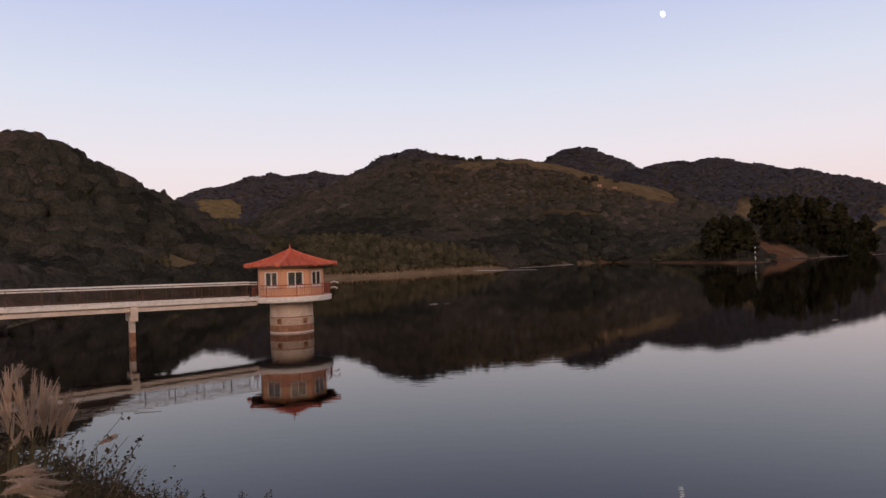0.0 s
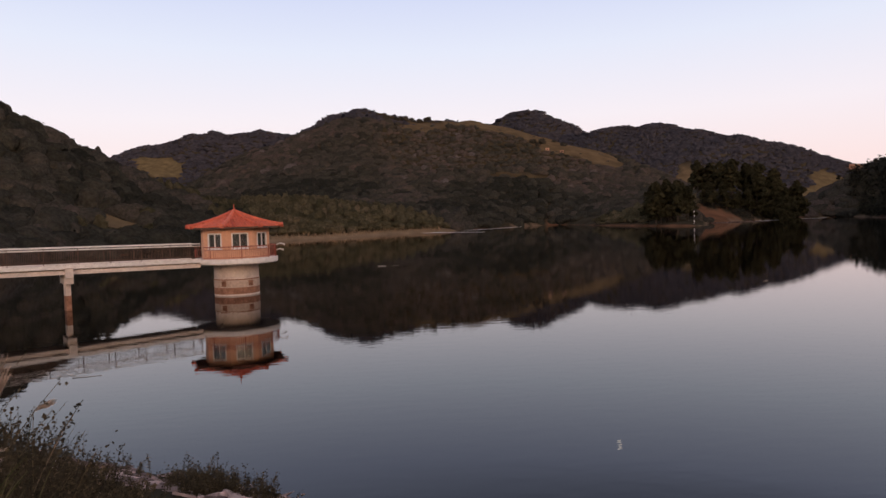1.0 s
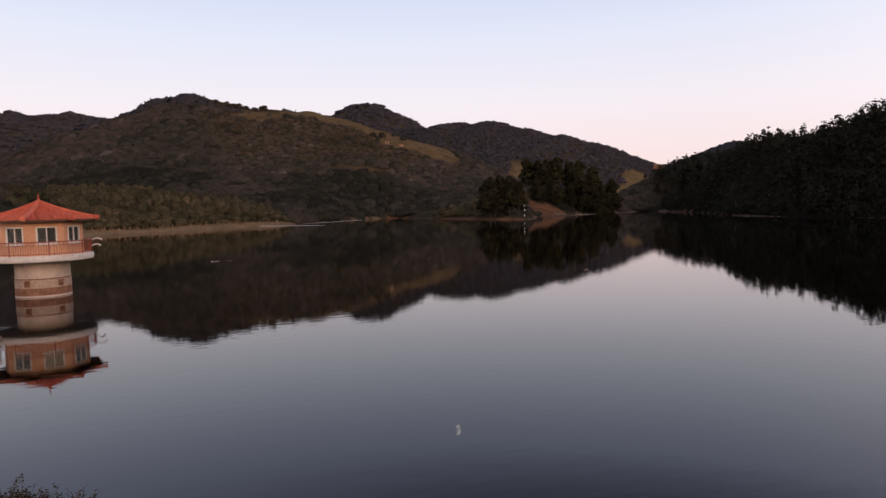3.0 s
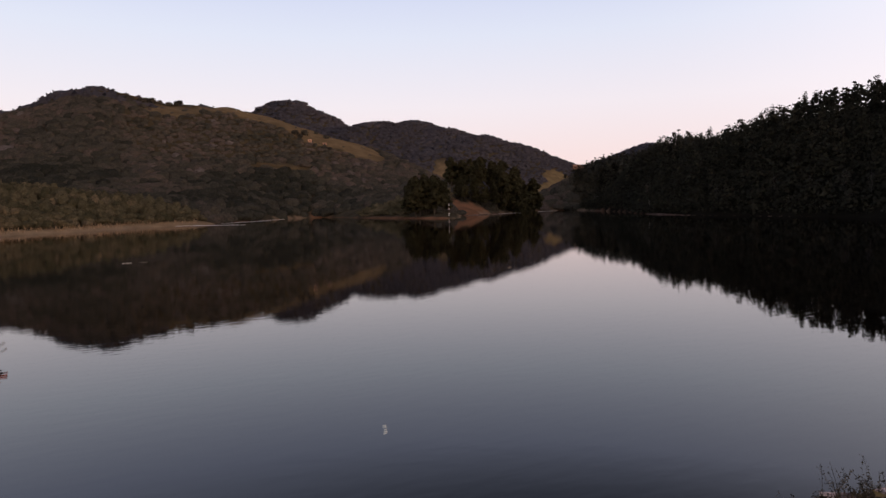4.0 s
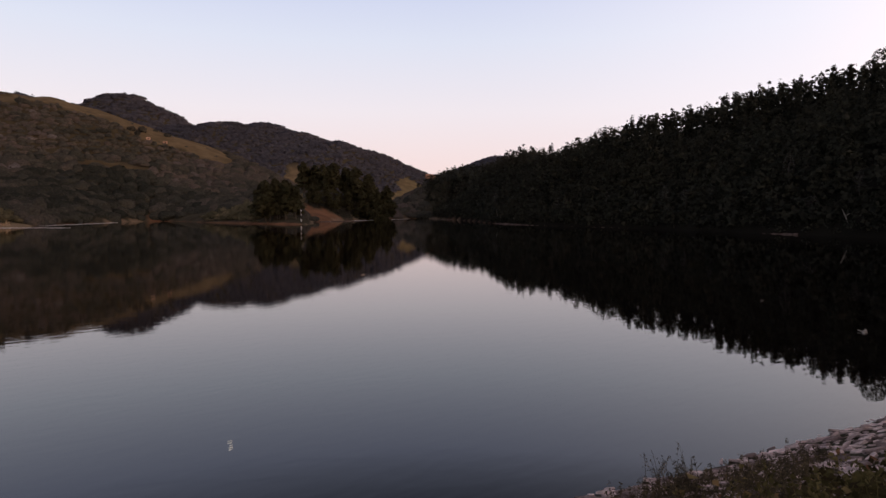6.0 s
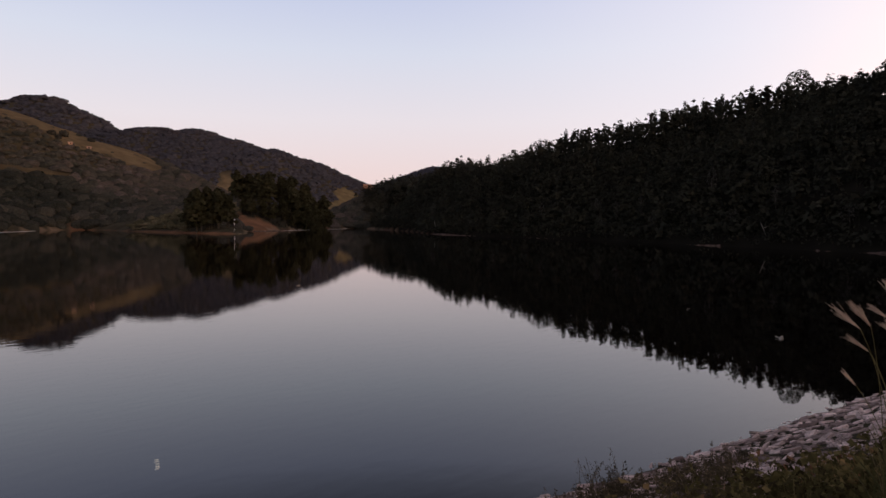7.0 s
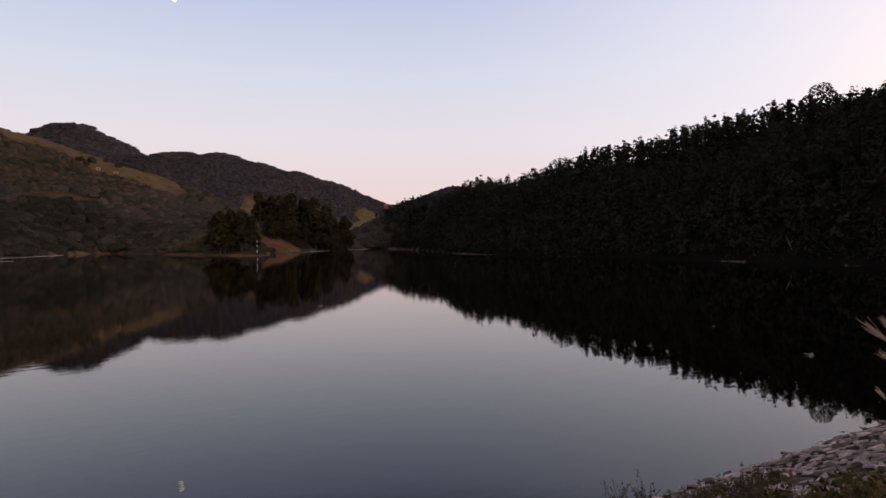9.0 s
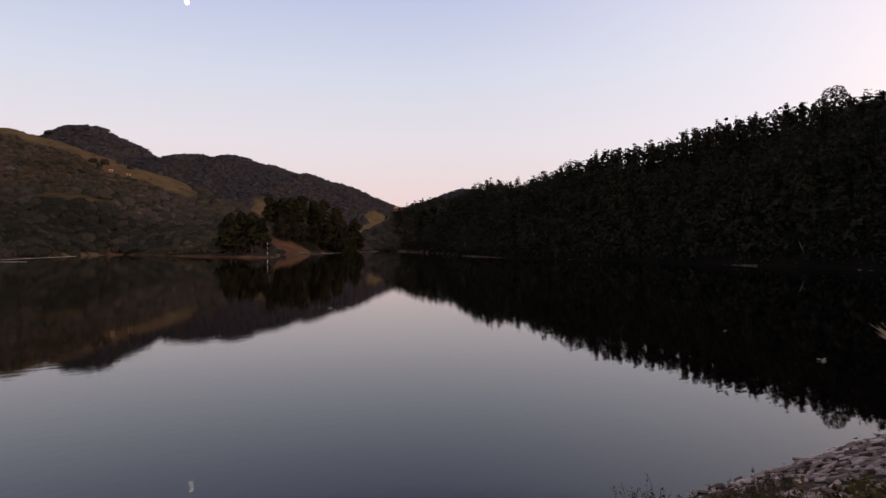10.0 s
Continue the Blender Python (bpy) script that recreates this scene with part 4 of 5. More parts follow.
# ---- single trees ----
def tree(name, label, high, rad, mat, seed, sprays, pine=True, bark=None, category="tree", group="", spray=.2, level=1, pads=False):
    """One tree at the origin: a tapered trunk with limbs, and a crown of needle pads or leaf sprays."""
    r = np.random.RandomState(seed)
    root = tagged(new(name), label, category, group)
    bm = bmesh.new()
    pts = [Vector((r.normal(0, .03) * high * k / 5, r.normal(0, .03) * high * k / 5, high * .95 * k / 5 - (.3 if k == 0 else 0))) for k in range(6)]
    for k in range(5):
        rod(bm, pts[k], pts[k + 1], .022 * high * (1 - k * .17), 7, .022 * high * (1 - (k + 1) * .17))
    limbs = []
    for k in range(11):
        h = r.uniform(.35, .92)
        a = r.uniform(0, 6.28)
        i = min(4, int(h * 5))
        p = pts[i].lerp(pts[i + 1], h * 5 - i)
        q = p + Vector((math.cos(a), math.sin(a), r.uniform(.1, .45))) * rad * (1.1 - h) ** .6 * r.uniform(.6, 1.0)
        rod(bm, p, q, .008 * high * (1.2 - h), 5, .002 * high)
        limbs.append(q)
    part("trunk", bm, bark or M_bark, root)
    base = np.zeros((1, 3))
    if pine:
        v, f, own, nrm = (pad_pine_crowns if pads else pine_crowns)(base, np.array([rad]), np.array([high]), sprays, r, 16)
    else:
        v, f, own, nrm = broad_crowns(base + np.array([[0, 0, high * .14]]), np.array([rad]), np.array([high * .86]), sprays, spray, r, level)
    ob = new("crown", mesh_from("crown", v, f, mat, True, np.clip(.4 + r.normal(0, .15, len(v)), 0, 1), normals=nrm))
    ob.parent = root
    return root


def stand(root, x, y, turn, size=1.0, sink=0.2, first=[]):
    z = float(ground_height(np.array([x]), np.array([y]))[0]) - sink
    m = pose(x, y, z, 0, 0, turn) @ Matrix.Diagonal((size, size, size, 1))
    if root.name in first:
        c = copy_thing(root, pose(x, y, z, 0, 0, turn))
        c.scale = (size, size, size)
        return c
    first.append(root.name)
    root.matrix_basis = m
    return root


pines = [tree("pine_tree", "tall dark green pine in a dense lakeside clump", 18, 5.6, M_clump, 40 + k, 760, group="pines of the lakeside clump", pads=True) for k in range(3)]
s = np.random.RandomState(51)
n = 0
for ring, count in ((.2, 4), (.55, 10), (.8, 14), (1.0, 16)):
    for k in range(count):
        a = 6.283 * k / count + s.uniform(-.25, .25)
        u, v = 34 * ring * math.cos(a), 20 * ring * math.sin(a)
        c, q = math.cos(radians(-30)), math.sin(radians(-30))
        px, py = 212 + u * c - v * q, 353 + u * q + v * c
        if math.degrees(math.atan2(px, py)) > 33.6:
            continue
        stand(pines[n % 3], px, py, s.uniform(0, 360), s.uniform(.78, 1.1) + max(0, px - 208) * .008)
        n += 1
for k in range(16):        # the clump's front edge comes down to the bare bank
    px, py = polar(26.7 + 6.8 * k / 15 + s.uniform(-.2, .2), 380 + s.uniform(-8, 10))
    stand(pines[n % 3], px, py, s.uniform(0, 360), s.uniform(.45, .7))
    n += 1
for k in range(22):
    px, py = polar(s.uniform(22.2, 25.7), s.uniform(278, 306))
    stand(pines[n % 3], px, py, s.uniform(0, 360), s.uniform(.55, .95))
    n += 1

skyline = [tree("broadleaf_tree", "large rounded dark tree standing above the pine wood", 13, 5.0, M_pine, 60, 1100, False, spray=.13, level=None), tree("pine_tree", "ragged dark pine on the wooded skyline", 13, 3.6, M_pine, 61, 420, group="skyline pines")]
x, y = polar(72.9, 246)
stand(skyline[0], x, y, 20, 1.05)
for az, dist, size in ((71.9, 247, .78), (73.9, 245, .72), (74.6, 244, .6)):
    x, y = polar(az, dist)
    stand(skyline[0], x, y, az * 9, size)
x, y = polar(80.2, 240)
stand(skyline[0], x, y, 120, 1.15)
for az, dist, size in ((66.2, 250, .7), (69.6, 250, .85), (78.5, 240, .95), (59.5, 262, .66), (64.0, 255, .72), (56.2, 270, .7), (81.5, 236, 1.1), (70.6, 248, .8), (75.6, 244, .75)):
    x, y = polar(az, dist)
    stand(skyline[1], x, y, az * 7, size)

# a few pines in the saddle and on the bare ridge
ridge = tree("ridge_tree", "small dark tree on the grassy ridge", 7, 3.8, M_broadleaf, 62, 130, False, group="ridge trees", spray=.3)
ridge_rng = np.random.RandomState(65)
for k in range(17):
    u = ridge_rng.rand()
    stand(ridge, 4 + 40 * u + ridge_rng.normal(0, 1.5), 615 + 28 * u + ridge_rng.normal(0, 3), k * 77, ridge_rng.uniform(.6, 1.25), 2.4)
for x, y, size in ((128, 532, .9), (122, 520, .7), (148, 538, .7), (119, 526, .8), (-2, 612, 1.0), (209, 860, 1.6), (214, 862, 1.2)):
    stand(ridge, x, y, x * 31, size * 1.15, 2.2)

# grey half-bare saplings along the shaded shore
M_twig = material("grey_twigs", [(0.0, (0.0588, 0.0504, 0.0437)), (0.5, (0.0924, 0.0806, 0.0706)), (1.0, (0.1428, 0.1260, 0.1092))], 0.9, 1.0, source="attribute", attribute="tone")
sapling = tree("bare_sapling", "half-bare grey sapling at the foot of the dark wood", 8.0, 1.25, M_twig, 63, 300, False, M_twig, group="shore saplings", spray=.15, level=None)
bush = tree("bare_bush", "low grey leafless bush at the water's edge", 3.6, 1.7, M_twig, 64, 150, False, M_twig, "bush", "shore bushes", .14, None)
for az, push, size in ((43.2, 5, 1.05), (52.8, 6, .9), (57.6, 5, 1.05), (59.2, 4, .85), (61.2, 6, .8), (55.2, 6, .8), (66.8, 9, 1.2), (71.5, 6, .8), (48.6, 5, .7)):
    for dist in range(100, 420, 2):
        x, y = polar(az, dist)
        if float(shore_distance(np.array([x]), np.array([y]))[0]) > push:
            stand(sapling, x, y, az * 13, size)
            break
for az, push, size in ((62.5, 3, 1), (57.9, 3, .9), (68.4, 3, 1.1), (72.6, 3, .9), (76.5, 3, 1.2), (78.8, 3, 1.1), (46.5, 3, .9), (41.8, 3.4, 1.0), (39.8, 4, 1.3), (38.9, 5, 1.5), (54.0, 3, .8)):
    for dist in range(90, 460, 2):
        x, y = polar(az, dist)
        if float(shore_distance(np.array([x]), np.array([y]))[0]) > push:
            stand(bush, x, y, az * 17, size)
            break

# bleached fallen trunks at the water's edge
for az, rise, tilt, size in ((71.0, 2.6, 62, 3.2), (71.9, .2, 18, 2.6), (43.4, 1.0, 84, 5.0)):
    for dist in range(90, 420, 1):
        x, y = polar(az, dist)
        if float(shore_distance(np.array([x]), np.array([y]))[0]) > 2.2:
            break
    trunk = tagged(new("dead_trunk"), "bleached leaning dead trunk at the water's edge", "dead tree")
    trunk.matrix_world = pose(x, y, rise, 0, 0, -az)
    bm = bmesh.new()
    top = Vector((-math.cos(radians(tilt)) * size, 0, math.sin(radians(tilt)) * size))
    rod(bm, (0, 0, -rise * .4), top, .13, 7, .06)
    part("stem", bm, M_palebark, trunk)
    bm = bmesh.new()
    rod(bm, top * .55, top * .55 + Vector((.7, .1, .5)), .06, 6, .02)
    part("branch", bm, M_palebark, trunk)

# flat strips at the water: painted sky sheen off the spit, and mud banks
def sandbar(path, wide, label, mat=None, rise=.13):
    v, f = [], []
    p = smooth_loop(path + path[::-1][1:-1], 5)[:len(path) * 5 - 4]
    for i, (x, y) in enumerate(p):
        t = i / (len(p) - 1)
        q = p[min(i + 1, len(p) - 1)] - p[max(i - 1, 0)]
        nrm = np.array([-q[1], q[0]]) / np.linalg.norm(q)
        w = wide * (math.sin(math.pi * min(1, .08 + t * .9)) ** .7) * (.75 + .25 * math.sin(i * .83 + x) + .15 * math.sin(i * 2.1))
        for k in (-1, -.5, 0, .5, 1):
            v.append((x + nrm[0] * w * k, y + nrm[1] * w * k, -.06 + rise * (1 - k * k) * (1 if rise < .3 else max(.1, .4 + .6 * math.sin(i * .6 + y * .4) + .15 * math.sin(i * 2.7 + k)))))
    for i in range(len(p) - 1):
        for k in range(4):
            f.append((i * 5 + k, i * 5 + k + 1, i * 5 + k + 6, i * 5 + k + 5))
    return thing("sandbar", mesh_from("sandbar", np.array(v), np.array(f)[:, ::-1], mat or M_sheen_mud, True), label, "sandbar", "structure")


# Pale colour paints sky sheen on ruffled water; the bay's mud shares it.
M_sheen_mud = material("pale_sheen_and_mud", [(0.3, (0.58, 0.55, 0.53)), (0.7, (0.76, 0.73, 0.72))], 0.45, 0.6, mix2=(0.25, 0.8, 1.1), spec=0.5)
sandbar([(4, 274), (15, 265), (26, 256), (36, 247)], 4.6, "pale strip standing in for sky sheen on ruffled water")
sandbar([(12, 276), (30, 288), (48, 312), (62, 336), (72, 352)], 2.4, "narrow pale strip standing in for water sheen along the far shore")
sandbar([(168, 300), (196, 318), (226, 338), (256, 358)], 1.2, "thin pale mud line at the head of the bay")


M_redmud = material("dark_red_mud", [(0.3, (0.075, 0.050, 0.042)), (0.7, (0.17, 0.118, 0.10))], 1.0, 0.8, mix2=(0.3, 0.5, 1.4), spec=0.0)
east = [tuple(p) for p in LOOP if p[0] > 126 and -6 < p[1] < 300]
for a, b, w in ((2, 9, .8), (11, 18, 1.3), (18, 22, .7), (24, 30, 1.2), (30, 33, .8), (34, 42, 1.5), (44, 49, 1.0), (50, 55, .8)):
    if b <= len(east):
        sandbar(east[a:b], w, "strip of bare red mud under the dark wood", M_redmud, .5)

# ---- small things far off ----
def hut(x, y, turn, wide, deep, high, wall, roof, label):
    z = float(ground_height(np.array([x]), np.array([y]))[0])
    h = tagged(new("farm_hut"), label, "hut")
    h.matrix_world = pose(x, y, z - .3, 0, 0, turn)
    bm = bmesh.new()
    box(bm, -wide / 2, wide / 2, -deep / 2, deep / 2, 0, high)
    part("wall", bm, wall, h)
    bm = bmesh.new()
    for sgn in (-1, 1):
        box(bm, -wide / 2 - .3, wide / 2 + .3, 0, deep / 2 + .5, -.08, .08, pose(0, 0, high + deep * .22, 0, 0, 0 if sgn > 0 else 180) @ pose(0, 0, 0, -24))
    part("roof", bm, roof, h)
    bm = bmesh.new()
    box(bm, -.35, .35, -deep / 2 - .05, -deep / 2 + .02, .3, min(2.1, high - .2))
    part("door", bm, M_dark, h)
    return h


hut(128, 514, -14, 2.6, 2.4, 1.5, M_tan, M_tan, "small faded tan farm hut on the meadow")
hut(141, 518, -14, 2.8, 2.4, 1.4, M_tan, M_orange, "small tan farm hut on the meadow")
hut(538, 706, -37, 10, 7, 3.6, M_orange, M_orange, "orange-pink house below the saddle")

mast = tagged(new("utility_pole"), "thin pale utility pole above the shore trees", "pole")
x, y = polar(-16.55, 250)
foot = float(ground_height(np.array([x]), np.array([y]))[0])
mast.matrix_world = pose(x, y, foot)
bm = bmesh.new()
rod(bm, (0, 0, -.3), (0, 0, 15.3 - foot), .09, 8, .06)
part("pole", bm, M_steel, mast)
for drop, half in ((.5, .35), (1.1, .45)):
    bm = bmesh.new()
    box(bm, -half, half, -.05, .05, 15.3 - foot - drop - .08, 15.3 - foot - drop)
    part("crossarm", bm, M_steel, mast)

post = tagged(new("level_gauge"), "white water-level post with curved brackets at the shore", "gauge post")
post.matrix_world = pose(118.6, 243.4, 0, 0, 0, -25)
bm = bmesh.new()
rod(bm, (0, 0, -1), (0, 0, 5.9), .045, 8)
part("post", bm, M_mesh, post)
for z in (.8, 1.8, 3.9, 5.6):
    bm = bmesh.new()
    prev = None
    for k in range(7):
        a = math.pi * k / 6
        p = Vector((.32 * math.sin(a), 0, z + .3 * math.cos(a)))
        if prev is not None:
            rod(bm, prev, p, .12, 6)
        prev = p
    part("bracket", bm, M_white, post, "white curved bracket")

# hooked white fittings beside the gallery
lamp = tagged(new("bracket_lamp"), "pair of white hooked lamps on the gallery edge", "lamp")
side = Vector((TY, -TX, 0)).normalized()
lamp.matrix_world = pose(TX + side.x * 3.1, TY + side.y * 3.1, 2.75, 0, 0, math.degrees(math.atan2(side.y, side.x)))
bm = bmesh.new()
rod(bm, (-.05, 0, 0), (-.05, 0, 1.05), .025, 6)
part("stand", bm, M_redrail, lamp)
for z, out in ((.98, .65), (.55, .55)):
    bm = bmesh.new()
    prev = None
    for k in range(7):
        t = k / 6
        p = Vector((out * t, 0, z + .16 * math.sin(t * 2.6) - .12 * t))
        if prev is not None:
            rod(bm, prev, p, .035 + .03 * t, 6)
        prev = p
    part("arm", bm, M_white, lamp, "white curved arm")

# things afloat
def floating(x, y, turn, long, wide, mat, label, bent=.12):
    f = tagged(new("floating_branch"), label, "driftwood")
    f.matrix_world = pose(x, y, .0, 0, 0, turn)
    r = np.random.RandomState(int(abs(x) * 10))
    bm = bmesh.new()
    prev = Vector((-long / 2, 0, .01))
    for k in range(5):
        p = Vector((-long / 2 + long * (k + 1) / 5, r.uniform(-bent, bent) * long, (.02 + r.uniform(0, .03)) * min(1, bent * 8)))
        rod(bm, prev, p, wide * r.uniform(.6, 1), 6)
        prev = p
    part("stem", bm, mat, f)
    if bent < .05:
        return f
    bm = bmesh.new()
    rod(bm, (0, 0, .02), (long * .2, wide * 5, .07), wide * .5, 5)
    part("twig", bm, mat, f)
    return f


floating(31.6, 10.2, 20, .75, .05, M_palebark, "pale broken branch floating on the dark water")
floating(-11.2, 24.0, 14, .95, .01, M_palebark, "grey twig floating on the calm water", .02)
floating(-1.3, 76.2, 4, .9, .022, M_white, "pale stick floating on the calm water")
floating(.3, 76.4, 8, .8, .014, M_palebark, "thin grey stick floating on the calm water")
floating(28, 46, 10, .5, .03, M_palebark, "short grey stick floating out on the lake")
floating(38, 17.6, 0, .4, .02, M_palebark, "small grey twig floating on the dark water")

# ---- the near bank ----
bank_rng = np.random.RandomState(90)


def stone_shape(seed):
    """A flat broken slab about one metre across, with a rough top."""
    r = np.random.RandomState(seed)
    n = r.randint(6, 9)
    a = np.sort(r.uniform(0, 6.283, n) * .35 + np.arange(n) / n * 6.283 * .9)
    q = r.uniform(.38, .55, n)
    asp = r.uniform(.42, .75)
    low = np.stack([np.cos(a) * q * 1.05, np.sin(a) * q * asp * 1.05, np.full(n, -.18)], -1)
    mid = np.stack([np.cos(a) * q, np.sin(a) * q * asp, r.uniform(.0, .05, n)], -1)
    top = np.stack([np.cos(a) * q * .9, np.sin(a) * q * asp * .9, r.uniform(.05, .10, n)], -1)
    v = np.concatenate([low, mid, top, [[0, 0, r.uniform(.06, .12)]]])
    f = []
    for i in range(n):
        j = (i + 1) % n
        f += [(i, j, n + j), (i, n + j, n + i), (n + i, n + j, 2 * n + j), (n + i, 2 * n + j, 2 * n + i), (2 * n + i, 2 * n + j, 3 * n)]
    return v, np.array(f)


SHAPES = [stone_shape(500 + k) for k in range(12)]


def lay_stones(x0, x1, y0, y1, gap, seed):
    s = np.random.RandomState(seed)
    x, y = np.meshgrid(np.arange(x0, x1, gap), np.arange(y0, y1, gap))
    x, y = x.ravel() + s.uniform(-.4, .4, x.size) * gap, y.ravel() + s.uniform(-.4, .4, y.size) * gap
    d = shore_distance(x, y)
    keep = (d > -.8) & (d < 6.0 + s.uniform(-1, 1, len(x)))
    x, y, d = x[keep], y[keep], d[keep]
    z = ground_height(x, y, d)
    gx = (ground_height(x + .3, y) - ground_height(x - .3, y)) / .6
    gy = (ground_height(x, y + .3) - ground_height(x, y - .3)) / .6
    out = []
    for i in range(len(x)):
        way = s.choice([0, 0, 0, 90])
        nrm = Vector((-gx[i], -gy[i], 1)).normalized()
        q = nrm.to_track_quat("Z", "Y").to_matrix().to_4x4()
        size = gap * s.uniform(.8, 2.0)
        m = Matrix.Translation((x[i], y[i], z[i] + s.uniform(-.02, .05))) @ q @ pose(0, 0, 0, s.normal(0, 9), s.normal(0, 9), s.normal(0, 40) + way) @ Matrix.Diagonal((size, size, size * s.uniform(.34, .62), 1))
        out.append((x[i], y[i], s.randint(12), m, d[i]))
    return out


stones = lay_stones(5, 34, 1, 12, .29, 91) + [q for q in lay_stones(-16, 5, 6, 24, .40, 92) if q[4] < 2.6]
nearest = [q for q in stones if 10.5 < q[0] < 16 and q[4] < 4][:300]
chosen = set(id(q) for q in nearest)
riprap = tagged(new("riprap"), "sloping bank of broken grey-pink stone slabs above the waterline", "stone bank", kind="structure")
V, F, at = [], [], 0
for q in stones:
    if id(q) in chosen:
        continue
    v, f = SHAPES[q[2]]
    m = np.array(q[3])
    V.append(v @ m[:3, :3].T + m[:3, 3])
    F.append(f + at)
    at += len(v)
rest = new("stone_paving", mesh_from("stone_paving", np.concatenate(V), np.concatenate(F), M_stone2))
rest.parent = riprap
tagged(rest, "joined run of broken stone slabs", kind="stuff")


def strips(paths, widths, r):
    """Ribbons along paths (n, k, 3): verts and triangles."""
    n, k, _ = paths.shape
    tang = np.gradient(paths, axis=1)
    side = unit(np.cross(tang, r.normal(0, 1, (n, 1, 3))))
    w = widths[..., None]
    v = np.stack([paths - side * w, paths + side * w], 2).reshape(n, k * 2, 3)
    i = np.arange(k - 1) * 2
    f = np.concatenate([np.stack([i, i + 1, i + 3], -1), np.stack([i, i + 3, i + 2], -1)])
    return v.reshape(-1, 3), (f[None] + np.arange(n)[:, None, None] * k * 2).reshape(-1, 3)


def bend(base, lean, high, k, curve, r):
    """Curved stems from base points: paths (n, k, 3)."""
    n = len(base)
    t = np.linspace(0, 1, k)[None, :, None]
    side = np.concatenate([lean, np.zeros((n, 1))], 1)[:, None]
    up = np.array([0, 0, 1.]) * high[:, None, None]
    return base[:, None] + up * (t - .25 * curve * t * t) + side * high[:, None, None] * (t * .35 + t * t * curve)


def weeds(name, label, feet, high, stems, leaves, leaf, mat, seed, spread=.22):
    """Tangled weeds: thin stems and many small leaves."""
    r = np.random.RandomState(seed)
    n = len(feet)
    base = np.repeat(feet, stems, 0) + np.concatenate([r.normal(0, spread, (n * stems, 2)), np.zeros((n * stems, 1))], 1)
    h = np.repeat(high, stems) * r.uniform(.5, 1.15, n * stems)
    p = bend(base, np.clip(r.normal(0, .4, (n * stems, 2)), -.6, .6), h, 6, .35, r)
    sv, sf = strips(p, np.broadcast_to(np.linspace(.006, .002, 6), p.shape[:2]), r)
    t = r.uniform(.15, 1.0, (n * stems, leaves)) * 4.99
    i = t.astype(int)
    fr = (t - i)[..., None]
    q = np.take_along_axis(p, i[..., None].repeat(3, 2), 1) * (1 - fr) + np.take_along_axis(p, (i + 1)[..., None].repeat(3, 2), 1) * fr
    q = q + r.normal(0, leaf * .7, q.shape)
    lv, lf = leaf_quads(q.reshape(-1, 3), r.normal(0, .5, (q.shape[0] * leaves, 3)) + np.array([0, 0, .8]), np.full(q.shape[0] * leaves, leaf), r)
    tone_stem = np.repeat(np.clip(r.normal(.45, .2, n * stems), 0, 1), 12)
    plant = np.clip(.45 + .35 * wobble(feet[:, 0], feet[:, 1], 2.6, 77) + r.normal(0, .12, n), 0, 1)
    tone_leaf = np.clip(np.repeat(np.repeat(plant, stems), leaves * 4) + np.repeat(r.normal(0, .15, n * stems * leaves), 4), 0, 1)
    me = mesh_from(name, np.concatenate([sv, lv]), np.concatenate([sf, lf + len(sv)]), mat, False, np.concatenate([tone_stem, tone_leaf]))
    return thing(name, me, label, "weeds", "stuff")


def feet_on(az0, az1, r0, r1, d0, d1, count, seed):
    s = np.random.RandomState(seed)
    az, dist = np.radians(s.uniform(az0, az1, count * 4)), np.sqrt(s.uniform(r0 ** 2, r1 ** 2, count * 4))
    x, y = dist * np.sin(az), dist * np.cos(az)
    d = shore_distance(x, y)
    k = np.nonzero((d > d0) & (d < d1))[0][:count]
    return np.stack([x[k], y[k], ground_height(x[k], y[k], d[k]) - .02], -1), s, d[k]


feet, s, d = feet_on(-46, -22, 4.4, 10.5, 1.2, 10, 430, 93)
rise = np.interp(np.degrees(np.arctan2(feet[:, 0], feet[:, 1])), (-46, -34, -31, -27.5, -25, -22), (1.3, 1.2, 1.05, .74, .42, .22))
weeds("dry_weeds", "bushy tangle of dark brown weeds on the bank", feet, s.uniform(.65, 1.05, len(feet)) * rise, 6, 30, .032, M_weed, 94, .16)
feet, s, d = feet_on(-40, -20, 12, 24, 1.0, 7, 110, 193)
weeds("dry_weeds", "low brown weeds straggling over the bank stones", feet, s.uniform(.2, .45, len(feet)), 5, 26, .03, M_weed, 194)
feet, s, d = feet_on(-19.5, -11, 11, 14, .6, 3.4, 64, 95)
weeds("dry_weeds", "low leafy dry weeds at the waterline stones", feet, s.uniform(.22, .6, len(feet)), 6, 30, .034, M_weed, 96, .14)
feet, s, d = feet_on(55, 70, 6, 15, 1.6, 7, 330, 97)
weeds("dry_weeds", "thin dry weeds between the bank stones", feet, s.uniform(.12, .34, len(feet)) * np.clip(.4 + d / 6, .4, 1.2), 5, 18, .030, M_weed, 98)
feet, s, d = feet_on(62, 100, 4.5, 15, 5.0, 10, 560, 99)
weeds("green_weeds", "low yellow-green creeping weeds with broad leaves", feet, s.uniform(.12, .38, len(feet)), 5, 17, .066, M_greenweed, 100, .3)
feet, s, d = feet_on(63, 98, 4.5, 14, 5.0, 9, 130, 199)
weeds("green_weeds", "broad olive and reddish leaves among the low weeds", feet, s.uniform(.15, .34, len(feet)), 4, 4, .12, M_greenweed, 200, .25)
feet, s, d = feet_on(57.3, 60.3, 9.8, 12, 1.0, 3, 9, 101)
weeds("dry_weeds", "tall thin seed-headed weeds by the waterline", feet, s.uniform(.5, .85, len(feet)), 5, 30, .026, M_weed, 102, .10)


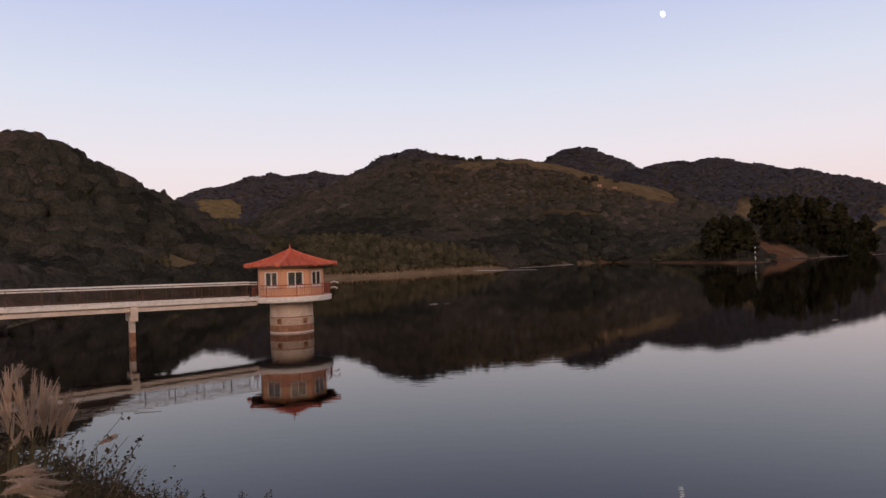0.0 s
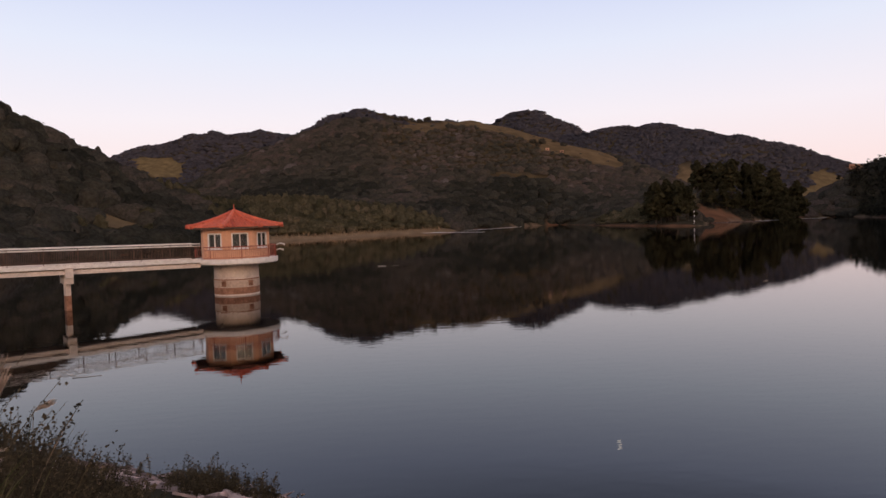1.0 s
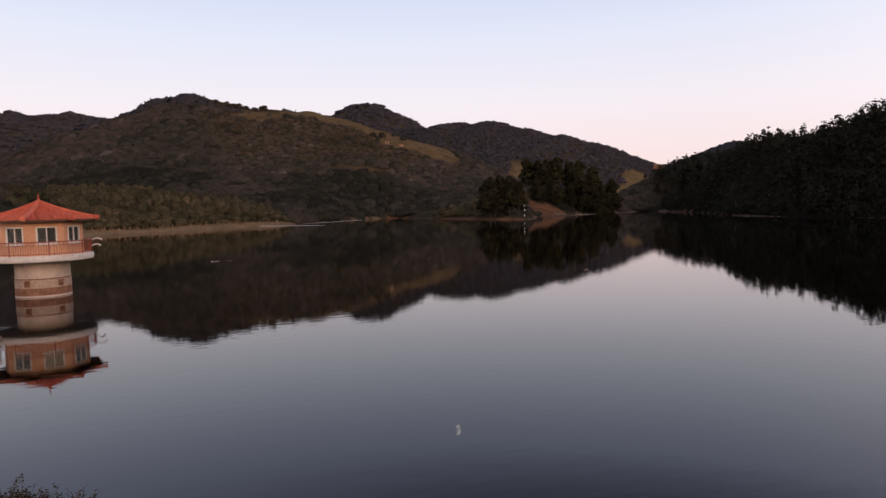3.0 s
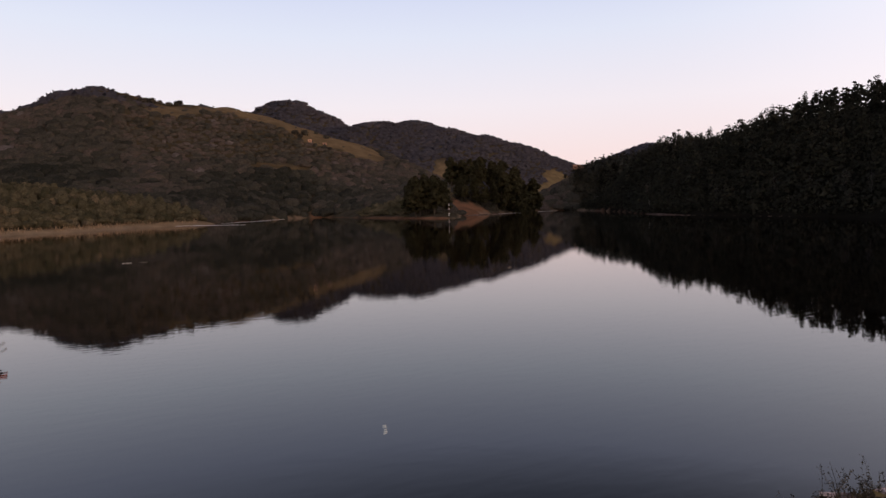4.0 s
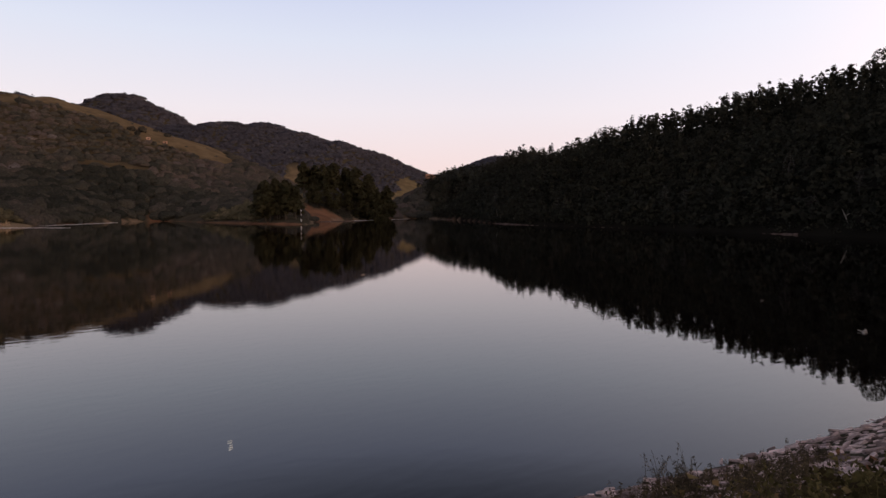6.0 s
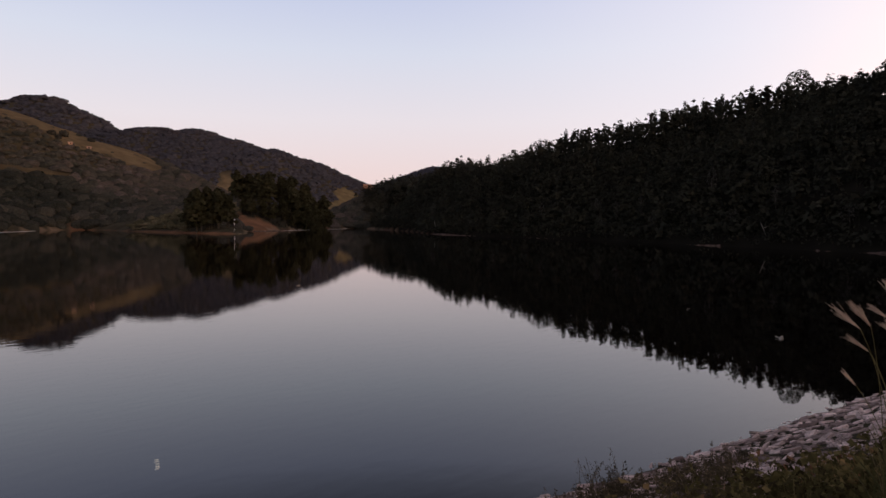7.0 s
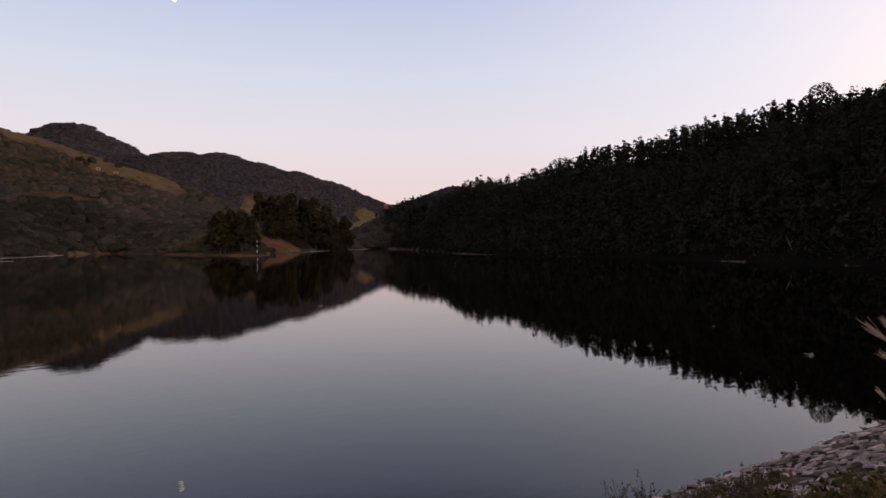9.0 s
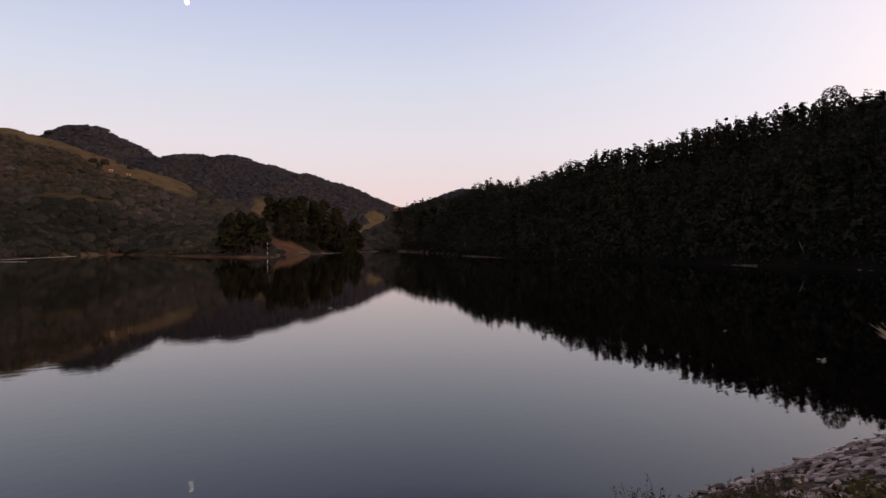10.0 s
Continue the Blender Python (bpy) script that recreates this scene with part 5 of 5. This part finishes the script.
# silver grass: blades, stems and feathery plumes
def silver_grass(name, label, foot, plumes, blades, high, seed, fat=1.0, lean=.28):
    """plumes: (x, y, z of the plume's base, x, y, z of its tip) relative to the foot."""
    r = np.random.RandomState(seed)
    g = tagged(new(name), label, "grass")
    g.location = foot
    b = np.concatenate([r.normal(0, .10, (blades, 2)), np.zeros((blades, 1))], 1)
    p = bend(b, np.clip(r.normal(0, lean, (blades, 2)), -1.5 * lean, 1.5 * lean), r.uniform(.5, 1.0, blades) * high, 8, .8, r)
    v, f = strips(p, np.broadcast_to(np.array([.004, .005, .005, .0045, .004, .003, .002, .0006]), p.shape[:2]), r)
    ob = new("blades", mesh_from("blades", v, f, M_blade, False, np.repeat(r.rand(blades), 16)))
    ob.parent = g
    for row in plumes:
        a, tip = np.array(row[:3]), np.array(row[3:])
        t = np.linspace(0, 1, 8)[:, None]
        start = np.array([r.normal(0, .06), r.normal(0, .06), 0])
        ctrl = start + (a - start) * np.array([.45, .45, .75])
        path = ((1 - t) ** 2 * start + 2 * t * (1 - t) * ctrl + t * t * a)[None]
        sv, sf = strips(path, np.full((1, 8), .003), r)
        sv2, sf2 = strips(path, np.full((1, 8), .0045), r)
        stem = new("stem", mesh_from("stem", np.concatenate([sv, sv2]), np.concatenate([sf, sf2 + len(sv)]), M_blade, False, np.full(32, .7)))
        stem.parent = g
        axis = tip - a
        long = np.linalg.norm(axis)
        k = 20
        spread = unit(axis[None] / long + r.normal(0, .16 * fat, (k, 3)))
        fl = long * r.uniform(.6, 1.05, k)
        u = np.linspace(0, 1, 7)[None, :, None]
        root = a + axis * r.uniform(0, .25, (k, 1))
        droop = np.array([0, 0, -1.]) * .16
        finger = root[:, None] + (axis / long)[None, None] * (fl * .35)[:, None, None] * u + (spread * (fl * .65)[:, None])[:, None] * u ** 1.3 + droop * (u ** 2) * fl[:, None, None] * .6
        w = np.broadcast_to(np.array([.001, .0028, .0036, .0036, .003, .0022, .0006]) * fat, (k, 7))
        fv, ff = strips(finger, w, r)
        fv2, ff2 = strips(finger, w, r)
        # fuzz
        m = 44
        tt = r.uniform(.08, 1, (k, m)) * 5.99
        i = tt.astype(int)
        fr = (tt - i)[..., None]
        q = np.take_along_axis(finger, i[..., None].repeat(3, 2), 1) * (1 - fr) + np.take_along_axis(finger, (i + 1)[..., None].repeat(3, 2), 1) * fr
        q = q.reshape(-1, 3)
        way = unit(axis / long + r.normal(0, .55, q.shape)) * .020 * fat
        wide = unit(np.cross(way, r.normal(0, 1, q.shape))) * .0013 * fat
        zv = np.stack([q - wide, q + wide, q + way], 1).reshape(-1, 3)
        zf = np.arange(len(q) * 3).reshape(-1, 3)
        V = np.concatenate([fv, fv2, zv])
        F = np.concatenate([ff, ff2 + len(fv), zf + 2 * len(fv)])
        head = new("plume", mesh_from("plume", V, F, M_plume, False, np.clip(r.normal(.5, .2, len(V)), 0, 1)))
        head.parent = g
        tagged(head, "feathery buff seed plume")
    return g


silver_grass("silver_grass", "clump of silver grass with fluffy buff plumes", (-2.18, 3.23, 3.55),
             [(0.06, -0.12, 1.08, 0.03, -0.10, 1.34), (0.11, -0.10, 1.04, 0.07, -0.08, 1.29), (0.06, 0.03, 1.00, 0.07, 0.05, 1.27), (0.01, 0.17, 0.98, 0.04, 0.19, 1.23), (0.16, -0.02, 0.98, 0.16, -0.05, 1.22), (0.23, -0.10, 1.00, 0.26, -0.06, 1.23), (0.16, 0.07, 0.94, 0.23, 0.07, 1.17), (-0.04, 0.20, 0.88, -0.07, 0.16, 1.12), (0.02, -0.04, 0.95, -0.01, -0.08, 1.17), (-0.08, 0.02, 1.19, -0.01, 0.08, 1.33), (-0.05, 0.02, 0.90, 0.05, 0.07, 1.05), (0.22, 0.01, 0.94, 0.28, 0.02, 1.14)],
             130, 0.9, 71, .95, .22)
silver_grass("silver_grass", "low silver grass with drooping fingered plumes", (-1.64, 2.39, 3.75),
             [(0.03, -0.09, 0.88, 0.14, -0.05, 0.89), (0.08, -0.15, 0.88, 0.19, -0.02, 0.84), (-0.14, 0.18, 0.74, 0.03, 0.25, 0.69), (0.11, -0.21, 0.85, 0.21, -0.18, 0.89)],
             40, 0.7, 72, 1.0, .22)
silver_grass("silver_grass", "single silver grass stem with one plume", (-2.96, 5.22, 2.95),
             [(0.03, 0.13, 0.95, 0.14, 0.22, 1.01)],
             4, 0.25, 73, 1.2)
silver_grass("silver_grass", "slender silver grass with open plumes beside the stones", (5.52, 0.95, 3.19),
             [(-0.29, 0.22, 1.41, -0.32, 0.39, 1.56), (-0.28, 0.16, 1.43, -0.31, 0.27, 1.59), (0.05, 0.12, 1.46, 0.07, 0.25, 1.55), (-0.13, 0.04, 1.57, -0.11, 0.12, 1.75), (0.14, 0.25, 1.18, 0.15, 0.40, 1.29), (-0.25, 0.00, 1.35, -0.27, 0.09, 1.48), (0.18, 0.34, 0.90, 0.15, 0.43, 1.01), (0.15, 0.03, 1.17, 0.15, 0.08, 1.24), (0.14, -0.01, 1.39, 0.13, 0.04, 1.55)],
             70, 0.9, 74, .8, .36)


# the nearest bank stones, one by one
meshes = [mesh_from("stone", v, f, M_stone) for v, f in SHAPES]
for x, y, k, m, d in nearest:
    ob = new("stone", meshes[k])
    ob.parent = riprap
    ob.matrix_basis = m
